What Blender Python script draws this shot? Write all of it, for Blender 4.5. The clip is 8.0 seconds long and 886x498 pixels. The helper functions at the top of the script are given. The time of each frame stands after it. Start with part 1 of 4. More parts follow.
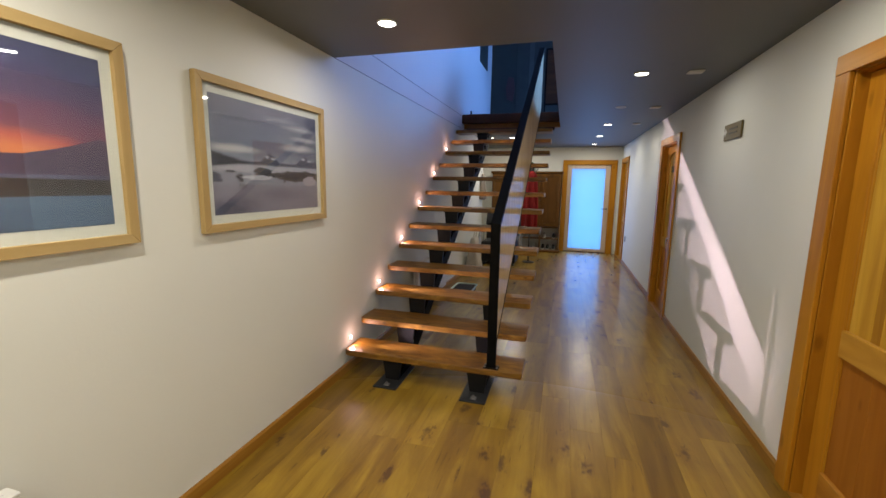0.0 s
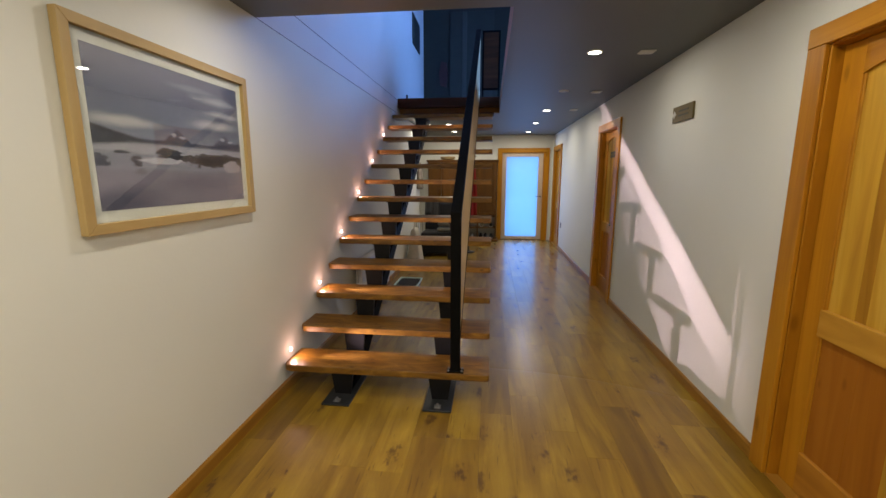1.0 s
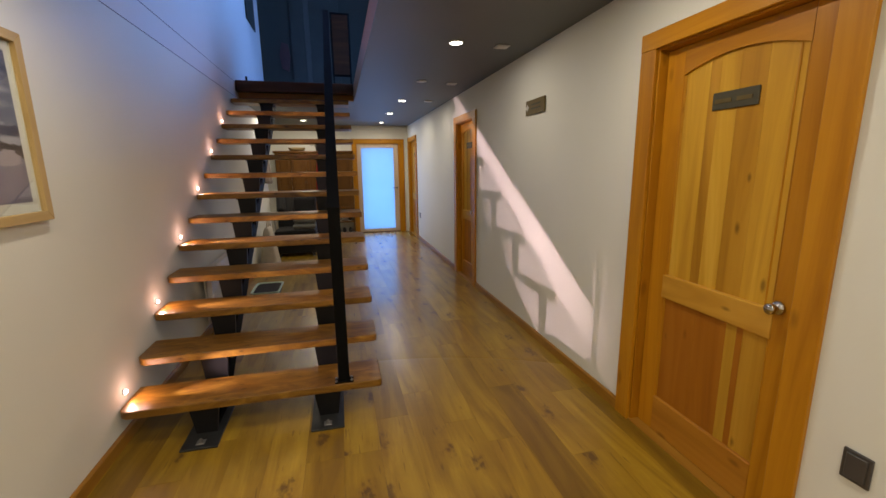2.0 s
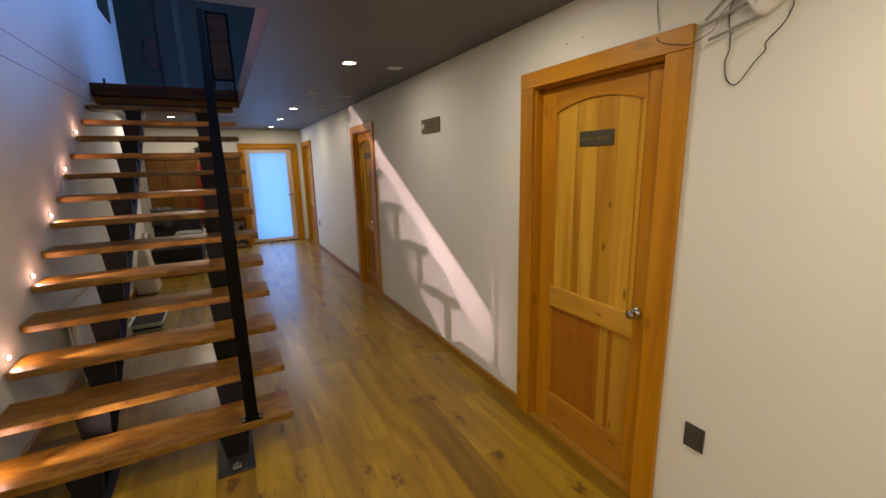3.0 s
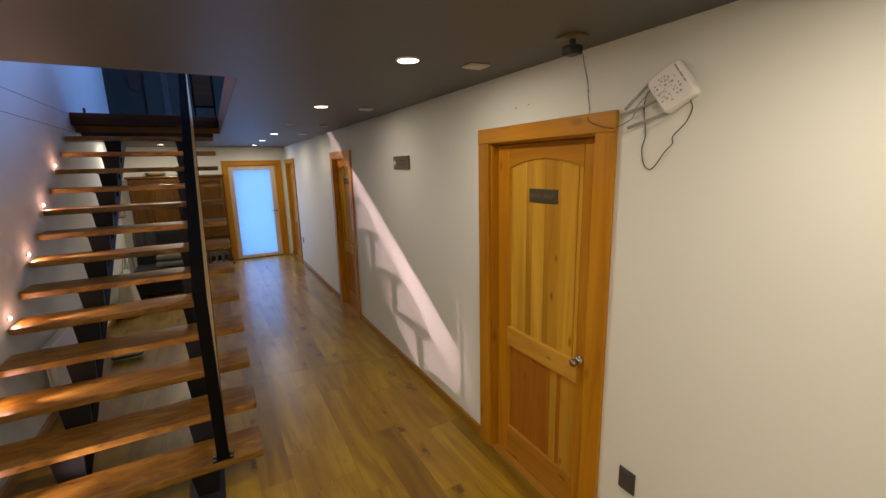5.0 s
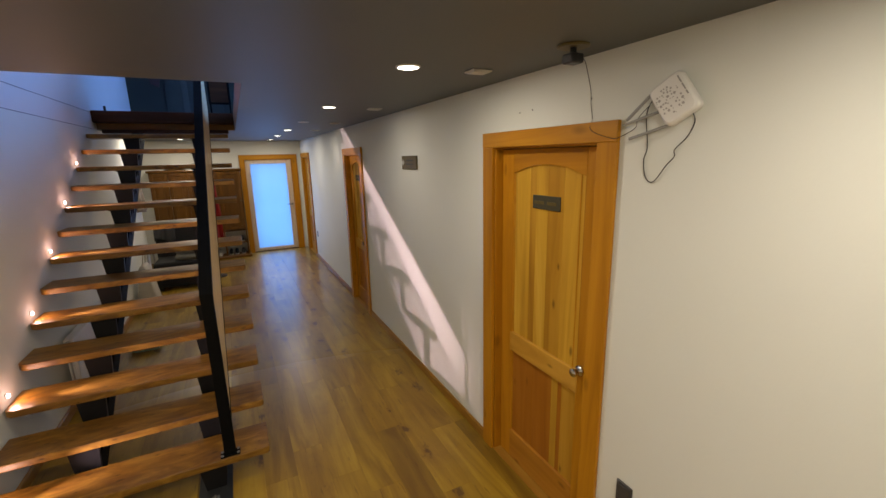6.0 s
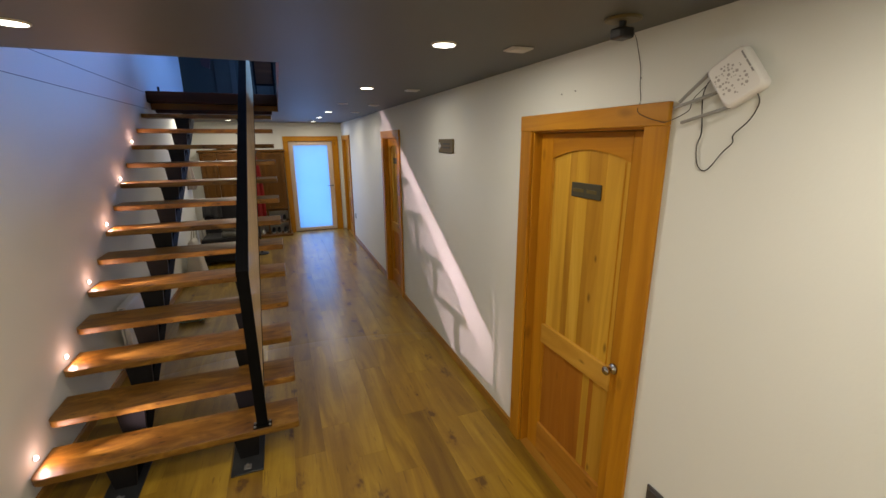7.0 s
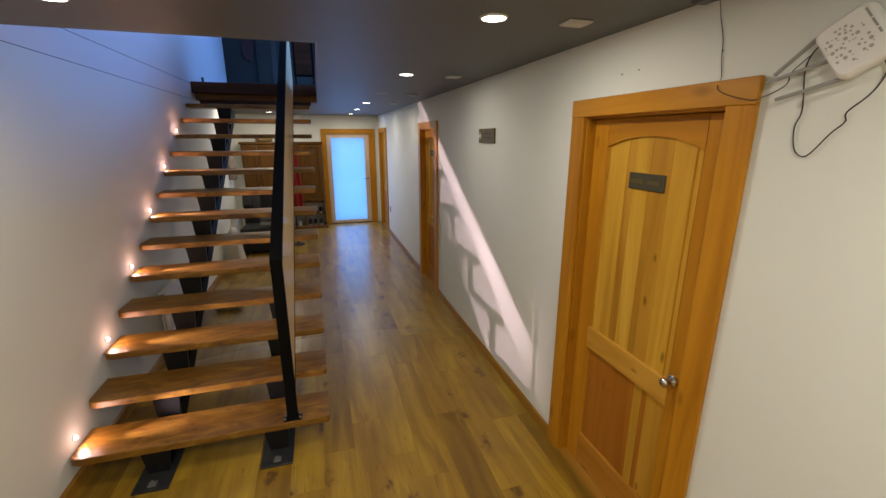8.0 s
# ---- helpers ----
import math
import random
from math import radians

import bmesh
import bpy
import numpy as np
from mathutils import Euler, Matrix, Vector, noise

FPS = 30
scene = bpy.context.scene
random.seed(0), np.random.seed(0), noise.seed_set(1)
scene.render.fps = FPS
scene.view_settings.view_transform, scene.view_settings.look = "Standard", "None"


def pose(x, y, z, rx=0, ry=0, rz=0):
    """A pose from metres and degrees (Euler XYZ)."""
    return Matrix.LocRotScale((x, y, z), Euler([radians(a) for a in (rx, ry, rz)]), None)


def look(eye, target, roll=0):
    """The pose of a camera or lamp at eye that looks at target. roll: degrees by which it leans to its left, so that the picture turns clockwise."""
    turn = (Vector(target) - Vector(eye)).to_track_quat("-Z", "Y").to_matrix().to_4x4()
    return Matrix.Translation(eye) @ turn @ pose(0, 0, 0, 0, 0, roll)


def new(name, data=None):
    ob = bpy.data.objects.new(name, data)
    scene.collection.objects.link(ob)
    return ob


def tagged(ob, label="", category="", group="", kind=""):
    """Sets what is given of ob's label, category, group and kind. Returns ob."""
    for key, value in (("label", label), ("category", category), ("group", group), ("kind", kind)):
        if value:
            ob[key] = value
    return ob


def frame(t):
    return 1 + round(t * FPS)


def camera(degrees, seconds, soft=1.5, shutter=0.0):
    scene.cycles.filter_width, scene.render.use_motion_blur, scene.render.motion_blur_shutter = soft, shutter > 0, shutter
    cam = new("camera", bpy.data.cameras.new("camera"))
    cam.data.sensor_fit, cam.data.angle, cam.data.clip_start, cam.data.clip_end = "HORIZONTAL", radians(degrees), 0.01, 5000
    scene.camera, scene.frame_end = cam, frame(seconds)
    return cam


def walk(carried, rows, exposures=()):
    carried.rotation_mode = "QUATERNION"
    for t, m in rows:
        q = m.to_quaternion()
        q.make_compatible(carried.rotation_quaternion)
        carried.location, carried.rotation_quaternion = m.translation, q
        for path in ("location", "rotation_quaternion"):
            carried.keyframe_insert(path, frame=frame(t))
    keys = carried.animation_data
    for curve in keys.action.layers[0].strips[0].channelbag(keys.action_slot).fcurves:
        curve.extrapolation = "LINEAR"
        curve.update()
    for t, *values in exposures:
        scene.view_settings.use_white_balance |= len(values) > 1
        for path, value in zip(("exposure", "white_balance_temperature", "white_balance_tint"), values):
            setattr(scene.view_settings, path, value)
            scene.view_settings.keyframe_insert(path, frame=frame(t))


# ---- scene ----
cam = camera(93.9, 8.0)
PATH = [
    (0, (0.596, 0.403, 1.526), (0.046, 2.301, 1.216), 0.9),
    (0.5, (0.469, 0.53, 1.506), (0.051, 2.458, 1.179), 0.5),
    (1, (0.359, 0.68, 1.486), (0.139, 2.637, 1.138), 0.1),
    (1.5, (0.283, 0.784, 1.456), (0.389, 2.747, 1.088), -0.3),
    (2, (0.19, 0.842, 1.476), (0.662, 2.746, 1.088), -0.7),
    (2.2, (0.148, 0.846, 1.493), (0.752, 2.712, 1.099), -0.9),
    (3.3, (0.175, 0.768, 1.703), (1.119, 2.483, 1.293), -1.4),
    (3.5, (0.196, 0.755, 1.732), (1.149, 2.466, 1.326), -1.4),
    (4, (0.228, 0.706, 1.8), (1.188, 2.415, 1.402), -1.4),
    (4.5, (0.25, 0.657, 1.868), (1.207, 2.369, 1.475), -1.4),
    (6, (0.369, 0.609, 1.999), (1.236, 2.357, 1.561), -1.3),
    (6.5, (0.413, 0.602, 2.023), (1.202, 2.378, 1.551), -0.9),
    (7, (0.423, 0.646, 1.99), (1.118, 2.452, 1.486), -0.4),
    (7.5, (0.431, 0.712, 1.956), (1.047, 2.541, 1.433), -0.1),
    (8, (0.429, 0.786, 1.94), (0.976, 2.638, 1.418), -0.0),
]
walk(cam, [(t, look(eye, target, roll)) for t, eye, target, roll in PATH],
     [(0, 0.05, 6250, 10), (1, 0.0, 6500, 10), (2, -0.05, 6950, 12), (3.5, -0.13, 7250, 13), (4.5, -0.17, 7150, 13), (6.5, -0.11, 6650, 11), (8, -0.02, 6450, 10)])


# ---- plan, in metres ----
XL, XR = -1.035, 1.78          # faces of the corridor's long walls
YB, YE = -1.6, 10.53          # rear wall and end wall
CEIL, UP = 2.40, 2.61         # ceiling, upper floor
WX1, WY0, WY1 = 0.47, 3.17, 7.03   # stairwell
HALLX, HALLY = -1.40, 8.90    # the hall widens behind the stairs
TOPZ = 5.0

# ---- world and lights ----
world = bpy.data.worlds.new("dusk")
scene.world = world
world.use_nodes = True
wn = world.node_tree.nodes
sky = wn.new("ShaderNodeTexSky")
sky.sky_type = "NISHITA"
sky.sun_disc = False
sky.sun_elevation, sky.sun_rotation = radians(3), radians(200)
world.node_tree.links.new(sky.outputs[0], wn["Background"].inputs[0])
wn["Background"].inputs[1].default_value = 0.08


def lamp(name, kind, m, energy, color, **more):
    data = bpy.data.lights.new(name, kind)
    data.energy, data.color = energy, color
    if kind == "AREA":
        data.shape = more.get("shape", "RECTANGLE")
        data.size, data.size_y = more["size"]
    elif kind == "SPOT":
        data.spot_size, data.spot_blend, data.shadow_soft_size = radians(more["cone"]), more["blend"], more["soft"]
    else:
        data.shadow_soft_size = more["soft"]
    ob = new(name, data)
    ob.matrix_world = m
    return ob


WARM = (1.0, 0.905, 0.75)
SPOTS = [(1.135, -0.85), (1.135, 0.86), (1.14, 2.479), (1.115, 4.085), (1.125, 6.89), (1.125, 8.32), (1.13, 9.78),
         (-0.40, -0.75), (-0.40, 0.95), (-0.40, 2.66), (-0.40, 8.36), (-0.79, 8.33), (-0.40, 9.6)]
for sx, sy in SPOTS:
    watts = (16.2 if sx < 0 else 12.0) if sy < 1.5 else 7.6 if sx > 1 and sy < 3 else 3.5 if sx < -0.6 else 13.0 if sy > 9 and sx < 0 else 6.0 if sy > 8 and sx < 0 else 7.2 if sy > 8 else 6.8 if sx < 0 else 5.6
    spot = lamp("downlight_lamp", "AREA", pose(sx, sy, CEIL - 0.010), watts, WARM if sx > 0 else (1.0, 0.885, 0.72), shape="DISK", size=(0.09, 0.09))
    spot.data.spread = radians(180 if sx > 0 or sy > 8 else 170)
LEDS = [(3.314 + 0.5536 * n, 0.272 + 0.3474 * n) for n in range(6)]
for ly, lz in LEDS:
    lamp("step_lamp", "POINT", pose(XL + 0.085, ly, lz + 0.012), 0.4, (1.0, 0.58, 0.50), soft=0.016)
    lamp("step_glow", "SPOT", look((XL + 0.024, ly, lz), (XL + 1.0, ly, lz)), 3.4, (1.0, 0.60, 0.52), cone=178, blend=0.12, soft=0.012)
    lamp("step_beam", "SPOT", look((XL + 0.026, ly, lz), (XL + 0.30, ly + (0.045 if lz < 0.3 else 0.0), lz + 0.014)), 122.0, (1.0, 0.72, 0.79), cone=40, blend=1.0, soft=0.005)
# the sky's light in the end door and in the upper window
lamp("door_daylight", "AREA", pose(1.115, YE + 0.16, 1.0, 90, 0, 180), 25.0, (0.27, 0.47, 1.0), size=(0.76, 1.84)).rotation_euler = (radians(-90), 0, 0)
lamp("window_daylight", "AREA", pose(XR + 0.10, 6.6, 3.35), 84, (0.16, 0.375, 1.0), size=(0.8, 4.0)).rotation_euler = (0, radians(90), 0)


# ---- materials ----
class Nodes:
    def __init__(self, name):
        self.mat = bpy.data.materials.new(name)
        self.mat.use_nodes = True
        self.tree = self.mat.node_tree
        self.bsdf = self.tree.nodes["Principled BSDF"]

    def add(self, kind, **values):
        n = self.tree.nodes.new("ShaderNode" + kind)
        for k, v in values.items():
            if k == "op":
                n.operation = v
            elif k == "mode":
                n.blend_type = v
            elif k == "data":
                n.data_type = v
            else:
                n.inputs[k.replace("_", " ")].default_value = v
        return n

    def link(self, a, b):
        self.tree.links.new(a, b)
        return self

    def math(self, op, a, b=None, c=None):
        n = self.add("Math", op=op)
        for i, v in enumerate((a, b, c)):
            if v is None:
                continue
            if isinstance(v, (int, float)):
                n.inputs[i].default_value = v
            else:
                self.link(v, n.inputs[i])
        return n.outputs[0]

    def ramp(self, fac, *stops):
        n = self.add("ValToRGB")
        e = n.color_ramp.elements
        while len(e) < len(stops):
            e.new(0.5)
        for el, (p, c) in zip(e, stops):
            el.position, el.color = p, (*c, 1)
        self.link(fac, n.inputs[0])
        return n.outputs[0]

    def mix(self, fac, a, b, mode="MIX"):
        n = self.add("Mix", data="RGBA")
        n.blend_type = mode
        for i, v in ((0, fac), (6, a), (7, b)):
            if isinstance(v, (int, float)):
                n.inputs[i].default_value = v
            elif isinstance(v, tuple):
                n.inputs[i].default_value = (*v, 1)
            else:
                self.link(v, n.inputs[i])
        return n.outputs[2]

    def coords(self, scale=(1, 1, 1), shift=None, kind="Object"):
        t = self.add("TexCoord")
        m = self.add("Mapping", Scale=scale)
        self.link(t.outputs[kind], m.inputs[0])
        if shift is not None:
            self.link(shift, m.inputs[1])
        return m.outputs[0]

    def noise(self, vec, scale, detail=3, rough=0.55, distort=0.0):
        n = self.add("TexNoise", Scale=scale, Detail=detail, Roughness=rough, Distortion=distort)
        self.link(vec, n.inputs["Vector"])
        return n.outputs[0]

    def bump(self, height, strength, distance=0.01):
        n = self.add("Bump", Strength=strength, Distance=distance)
        self.link(height, n.inputs["Height"])
        self.link(n.outputs[0], self.bsdf.inputs["Normal"])

    def set(self, **values):
        for k, v in values.items():
            k = k.replace("_", " ")
            if isinstance(v, (int, float)):
                self.bsdf.inputs[k].default_value = v
            elif isinstance(v, tuple):
                self.bsdf.inputs[k].default_value = (*v, 1)
            else:
                self.link(v, self.bsdf.inputs[k])
        return self


def plaster(name, col, vary=0.05, rough=0.75, bump=0.12):
    n = Nodes(name)
    v = n.coords()
    big, fine = n.noise(v, 0.9, 4), n.noise(v, 55, 3)
    n.set(Base_Color=n.mix(big, tuple(c * (1 - vary) for c in col), tuple(min(1, c * (1 + vary)) for c in col)), Roughness=rough)
    n.bump(n.math("ADD", n.math("MULTIPLY", n.noise(v, 4, 4), 2.0), fine), bump, 0.004)
    return n.mat


def wood(name, dark, mid, light, axis=2, rough=0.35, coat=0.0, knots=0.5, scale=1.0, spread=0.25, relief=0.10, fibres=0.55, across=9.0, rarity=0.5, along=0.75):
    """Sawn wood with its grain along the axis; every board differs by its object's random number."""
    n = Nodes(name)
    info = n.add("ObjectInfo")
    comb = n.add("CombineXYZ")
    for i, k in enumerate((17.0, 31.0, 23.0)):
        n.link(n.math("MULTIPLY", info.outputs["Random"], k), comb.inputs[i])
    s = [across * scale] * 3
    s[axis] = along * scale
    v = n.coords(tuple(s), comb.outputs[0])
    s2 = [70.0 * scale] * 3
    s2[axis] = 2.2 * scale
    v2 = n.coords(tuple(s2), comb.outputs[0])
    s3 = [8.5 * scale] * 3
    s3[axis] = 3.6 * scale
    v3 = n.coords(tuple(s3), comb.outputs[0])
    rings = n.noise(v, 1.0, 4, 0.6, 1.2)
    fibre = n.noise(v2, 1.0, 3, 0.6)
    base = n.ramp(rings, (0.25, dark), (0.5, mid), (0.72, light))
    base = n.mix(n.math("MULTIPLY", fibre, fibres), base, n.mix(0.55, base, dark))
    tone = n.math("ADD", n.math("MULTIPLY", info.outputs["Random"], 2 * spread), 1 - spread)
    hsv = n.add("HueSaturation", Saturation=1.0, Fac=1.0)
    n.link(tone, hsv.inputs["Value"])
    n.link(base, hsv.inputs["Color"])
    col = hsv.outputs[0]
    if knots:
        vor = n.add("TexVoronoi", Scale=1.0)
        vor.voronoi_dimensions = "2D"
        sp = n.add("SeparateXYZ")
        n.link(v3, sp.inputs[0])
        flat = n.add("CombineXYZ")
        others = [k for k in range(3) if k != axis]
        n.link(n.math("ADD", sp.outputs[others[0]], sp.outputs[others[1]]), flat.inputs[0])
        n.link(sp.outputs[axis], flat.inputs[1])
        n.link(flat.outputs[0], vor.inputs["Vector"])
        sc = n.add("SeparateColor")
        n.link(vor.outputs["Color"], sc.inputs[0])
        away = n.math("ADD", vor.outputs["Distance"], n.math("MULTIPLY", n.math("SUBTRACT", rings, 0.5), 0.16))
        size = n.math("ADD", n.math("MULTIPLY", sc.outputs[1], 0.8), 0.5)
        spot = n.ramp(n.math("DIVIDE", away, size), (0.04, (1, 1, 1)), (0.125, (0, 0, 0)))
        pick = n.math("GREATER_THAN", sc.outputs[0], rarity)
        col = n.mix(n.math("MULTIPLY", n.math("MULTIPLY", spot, pick), knots), col, tuple(c * 0.30 for c in dark))
    n.set(Base_Color=col, Roughness=n.math("ADD", n.math("MULTIPLY", fibre, 0.18), rough - 0.09))
    n.set(Specular_IOR_Level=0.24)
    if coat:
        n.set(Coat_Weight=coat, Coat_Roughness=0.18)
    n.bump(n.math("ADD", fibre, rings), relief, 0.002)
    return n.mat


def laminate():
    """Printed oak planks: broad yellow and orange-brown figure, dark knot smudges, short cracks and a satin wear layer."""
    n = Nodes("oak_laminate")
    info = n.add("ObjectInfo")
    rnd = info.outputs["Random"]
    comb = n.add("CombineXYZ")
    for i, k in enumerate((17.0, 31.0, 23.0)):
        n.link(n.math("MULTIPLY", rnd, k), comb.inputs[i])
    broad = n.coords((7.0, 0.9, 1), comb.outputs[0])
    grain = n.coords((38, 1.6, 1), comb.outputs[0])
    cloudy = n.coords((3.4, 2.2, 1), comb.outputs[0])
    figure = n.noise(broad, 1.0, 4, 0.55, 0.9)
    streak = n.noise(grain, 1.0, 4, 0.6, 0.3)
    blot = n.noise(cloudy, 1.0, 4, 0.6, 0.6)
    fig = n.math("ADD", n.math("MULTIPLY", n.math("SUBTRACT", rnd, 0.5), 0.18), figure)
    col = n.ramp(fig, (0.28, (0.192, 0.100, 0.0070)), (0.50, (0.298, 0.172, 0.0115)), (0.74, (0.440, 0.278, 0.025)))
    col = n.mix(n.math("MULTIPLY", n.ramp(streak, (0.42, (0, 0, 0)), (0.70, (1, 1, 1))), 0.14), col, (0.150, 0.062, 0.011))
    col = n.mix(n.math("MULTIPLY", n.ramp(blot, (0.48, (0, 0, 0)), (0.68, (1, 1, 1))), 0.27), col, (0.145, 0.070, 0.010))
    # knots
    kv = n.coords((4.4, 2.3, 1), comb.outputs[0])
    vor = n.add("TexVoronoi", Scale=1.0)
    vor.voronoi_dimensions = "2D"
    n.link(kv, vor.inputs["Vector"])
    wob = n.noise(n.coords((26, 14, 1), comb.outputs[0]), 1.0, 3, 0.6)
    dist = n.math("ADD", vor.outputs["Distance"], n.math("MULTIPLY", n.math("SUBTRACT", wob, 0.5), 0.62))
    sep = n.add("SeparateColor")
    n.link(vor.outputs["Color"], sep.inputs[0])
    pick = n.math("GREATER_THAN", sep.outputs[0], 0.70)
    size = n.math("ADD", n.math("MULTIPLY", sep.outputs[1], 0.9), 0.6)
    halo = n.ramp(n.math("DIVIDE", dist, size), (0.05, (1, 1, 1)), (0.26, (0, 0, 0)))
    core = n.ramp(n.math("DIVIDE", dist, size), (0.03, (1, 1, 1)), (0.115, (0, 0, 0)))
    col = n.mix(n.math("MULTIPLY", n.math("MULTIPLY", halo, pick), 0.27), col, (0.12, 0.042, 0.012))
    col = n.mix(n.math("MULTIPLY", n.math("MULTIPLY", core, pick), 0.66), col, (0.055, 0.020, 0.009))
    # short dark cracks along the grain
    cr = n.noise(n.coords((75, 5.5, 1), comb.outputs[0]), 1.0, 2, 0.5)
    col = n.mix(n.math("MULTIPLY", n.ramp(cr, (0.665, (0, 0, 0)), (0.72, (1, 1, 1))), 0.45), col, (0.07, 0.026, 0.008))
    hsv = n.add("HueSaturation", Saturation=1.0, Fac=1.0)
    n.link(n.math("ADD", n.math("MULTIPLY", n.math("FRACT", n.math("MULTIPLY", rnd, 7.3)), 0.26), 0.79), hsv.inputs["Value"])
    n.link(col, hsv.inputs["Color"])
    wear = n.noise(n.coords((2.5, 2.5, 1)), 1.0, 4)
    n.set(Base_Color=hsv.outputs[0], Roughness=n.math("ADD", n.math("MULTIPLY", wear, 0.07), 0.45), Specular_IOR_Level=0.2)
    lw = n.add("LayerWeight", Blend=0.5)
    graze = n.add("MapRange", From_Min=0.34, From_Max=0.82)
    graze.interpolation_type = "SMOOTHERSTEP"
    n.link(lw.outputs["Facing"], graze.inputs["Value"])
    graze = graze.outputs[0]
    n.set(Coat_Weight=n.math("ADD", n.math("MULTIPLY", graze, 0.82), 0.18), Coat_IOR=1.68, Coat_Roughness=n.math("SUBTRACT", 0.35, n.math("MULTIPLY", graze, 0.175)))
    return n.mat


def plain(name, col, rough=0.5, metal=0.0, vary=0.12, scale=14, bump=0.05, **more):
    n = Nodes(name)
    v = n.coords()
    a = n.noise(v, scale, 4)
    n.set(Base_Color=n.mix(a, tuple(c * (1 - vary) for c in col), tuple(min(1, c * (1 + vary)) for c in col)),
          Roughness=n.math("ADD", n.math("MULTIPLY", n.noise(v, scale * 3, 3), 0.16), rough - 0.08), Metallic=metal, **more)
    if bump:
        n.bump(n.noise(v, scale * 6, 3), bump, 0.002)
    return n.mat


def cloth(name, col, scale=220):
    n = Nodes(name)
    v = n.coords()
    a, b = n.noise(v, 5, 4), n.noise(v, scale, 2)
    n.set(Base_Color=n.mix(a, tuple(c * 0.7 for c in col), tuple(min(1, c * 1.25) for c in col)), Roughness=0.95, Sheen_Weight=0.03)
    n.bump(b, 0.4, 0.003)
    return n.mat


def glowing(name, col, strength):
    n = Nodes(name)
    n.set(Base_Color=(0.8, 0.8, 0.8), Emission_Color=col, Emission_Strength=strength, Roughness=0.4)
    return n.mat


M_WALL = plaster("white_wall_paint", (0.712, 0.728, 0.680))
M_UPWALL = plaster("upper_wall_paint", (0.72, 0.71, 0.70))
M_CEIL = plaster("dark_ceiling_paint", (0.103, 0.107, 0.101), 0.08, 0.55, 0.06)
M_CEIL_W = plaster("white_ceiling_paint", (0.7, 0.7, 0.68))
# near-black: the upper end wall's shade is put into this colour
M_SHADE_DARK = plaster("shade_dark_wall", (0.022, 0.027, 0.021), 0.35, 0.8)
M_FLOOR = laminate()
M_GAP = plain("floor_underlay", (0.05, 0.03, 0.012), 0.8)
M_TREAD = wood("oiled_tread_wood", (0.085, 0.032, 0.0035), (0.215, 0.100, 0.011), (0.38, 0.20, 0.027), 0, 0.40, 0.0, 0.7, 1.7, 0.14, 0.12, 0.55, 8.0, 0.42, 2.2)
M_TREAD.node_tree.nodes["Principled BSDF"].inputs["Specular IOR Level"].default_value = 0.45
M_CASE_V = wood("casing_wood_upright", (0.32, 0.122, 0.006), (0.49, 0.214, 0.011), (0.58, 0.275, 0.018), 2, 0.40, 0.0, 0.4, 0.7, 0.08, rarity=0.76)
M_CASE_H = wood("casing_wood_level", (0.32, 0.122, 0.006), (0.49, 0.214, 0.011), (0.58, 0.275, 0.018), 1, 0.40, 0.0, 0.4, 0.7, 0.08, rarity=0.76)
M_CASE_X = wood("casing_wood_across", (0.32, 0.122, 0.006), (0.49, 0.214, 0.011), (0.58, 0.275, 0.018), 0, 0.40, 0.0, 0.4, 0.7, 0.08, rarity=0.76)
M_PINE = wood("door_board_pine", (0.40, 0.20, 0.019), (0.57, 0.325, 0.034), (0.69, 0.425, 0.064), 2, 0.40, 0.0, 0.7, 0.9, 0.10, rarity=0.74)
M_RED = wood("door_board_reddish", (0.26, 0.088, 0.008), (0.365, 0.134, 0.012), (0.43, 0.172, 0.02), 2, 0.40, 0.0, 0.3, 0.8, 0.08)
M_PINE_MID = wood("door_board_honey", (0.32, 0.145, 0.012), (0.47, 0.240, 0.023), (0.56, 0.310, 0.038), 2, 0.40, 0.0, 0.7, 0.9, 0.06, rarity=0.74)
M_PINE_H = wood("door_rail_pine", (0.36, 0.17, 0.020), (0.52, 0.275, 0.036), (0.61, 0.345, 0.057), 1, 0.40, 0.0, 0.6, 0.8, 0.06)
M_ROSE = wood("door_rail_rosy", (0.30, 0.118, 0.012), (0.44, 0.19, 0.020), (0.50, 0.23, 0.03), 1, 0.40, 0.0, 0.5, 0.8, 0.05)
M_BASE = wood("baseboard_wood", (0.22, 0.094, 0.012), (0.33, 0.158, 0.020), (0.40, 0.21, 0.032), 1, 0.4, 0.0, 0.2, 0.7, 0.06)
M_OAK = wood("pale_frame_oak_level", (0.37, 0.25, 0.095), (0.46, 0.325, 0.135), (0.53, 0.395, 0.185), 1, 0.5, 0.0, 0.0, 0.8, 0.05)
M_OAK_V = wood("pale_frame_oak_upright", (0.37, 0.25, 0.095), (0.46, 0.325, 0.135), (0.53, 0.395, 0.185), 2, 0.5, 0.0, 0.0, 0.8, 0.05)
M_BROWN = wood("brown_cabinet_wood", (0.055, 0.021, 0.002), (0.100, 0.041, 0.004), (0.130, 0.058, 0.007), 2, 0.38, 0.15, 0.2, 0.8, 0.10)
M_LANDING = wood("dark_landing_wood", (0.030, 0.009, 0.0025), (0.060, 0.019, 0.005), (0.10, 0.034, 0.009), 0, 0.5, 0.0, 0.2, 0.9, 0.1)
M_RISER = wood("riser_wood", (0.16, 0.06, 0.008), (0.28, 0.115, 0.014), (0.36, 0.16, 0.022), 0, 0.45, 0.0, 0.3, 0.9, 0.1)
M_STEEL = plain("black_steel", (0.005, 0.005, 0.005), 0.6, 0.0, 0.3, 10)
M_STEEL.node_tree.nodes["Principled BSDF"].inputs["Specular IOR Level"].default_value = 0.04
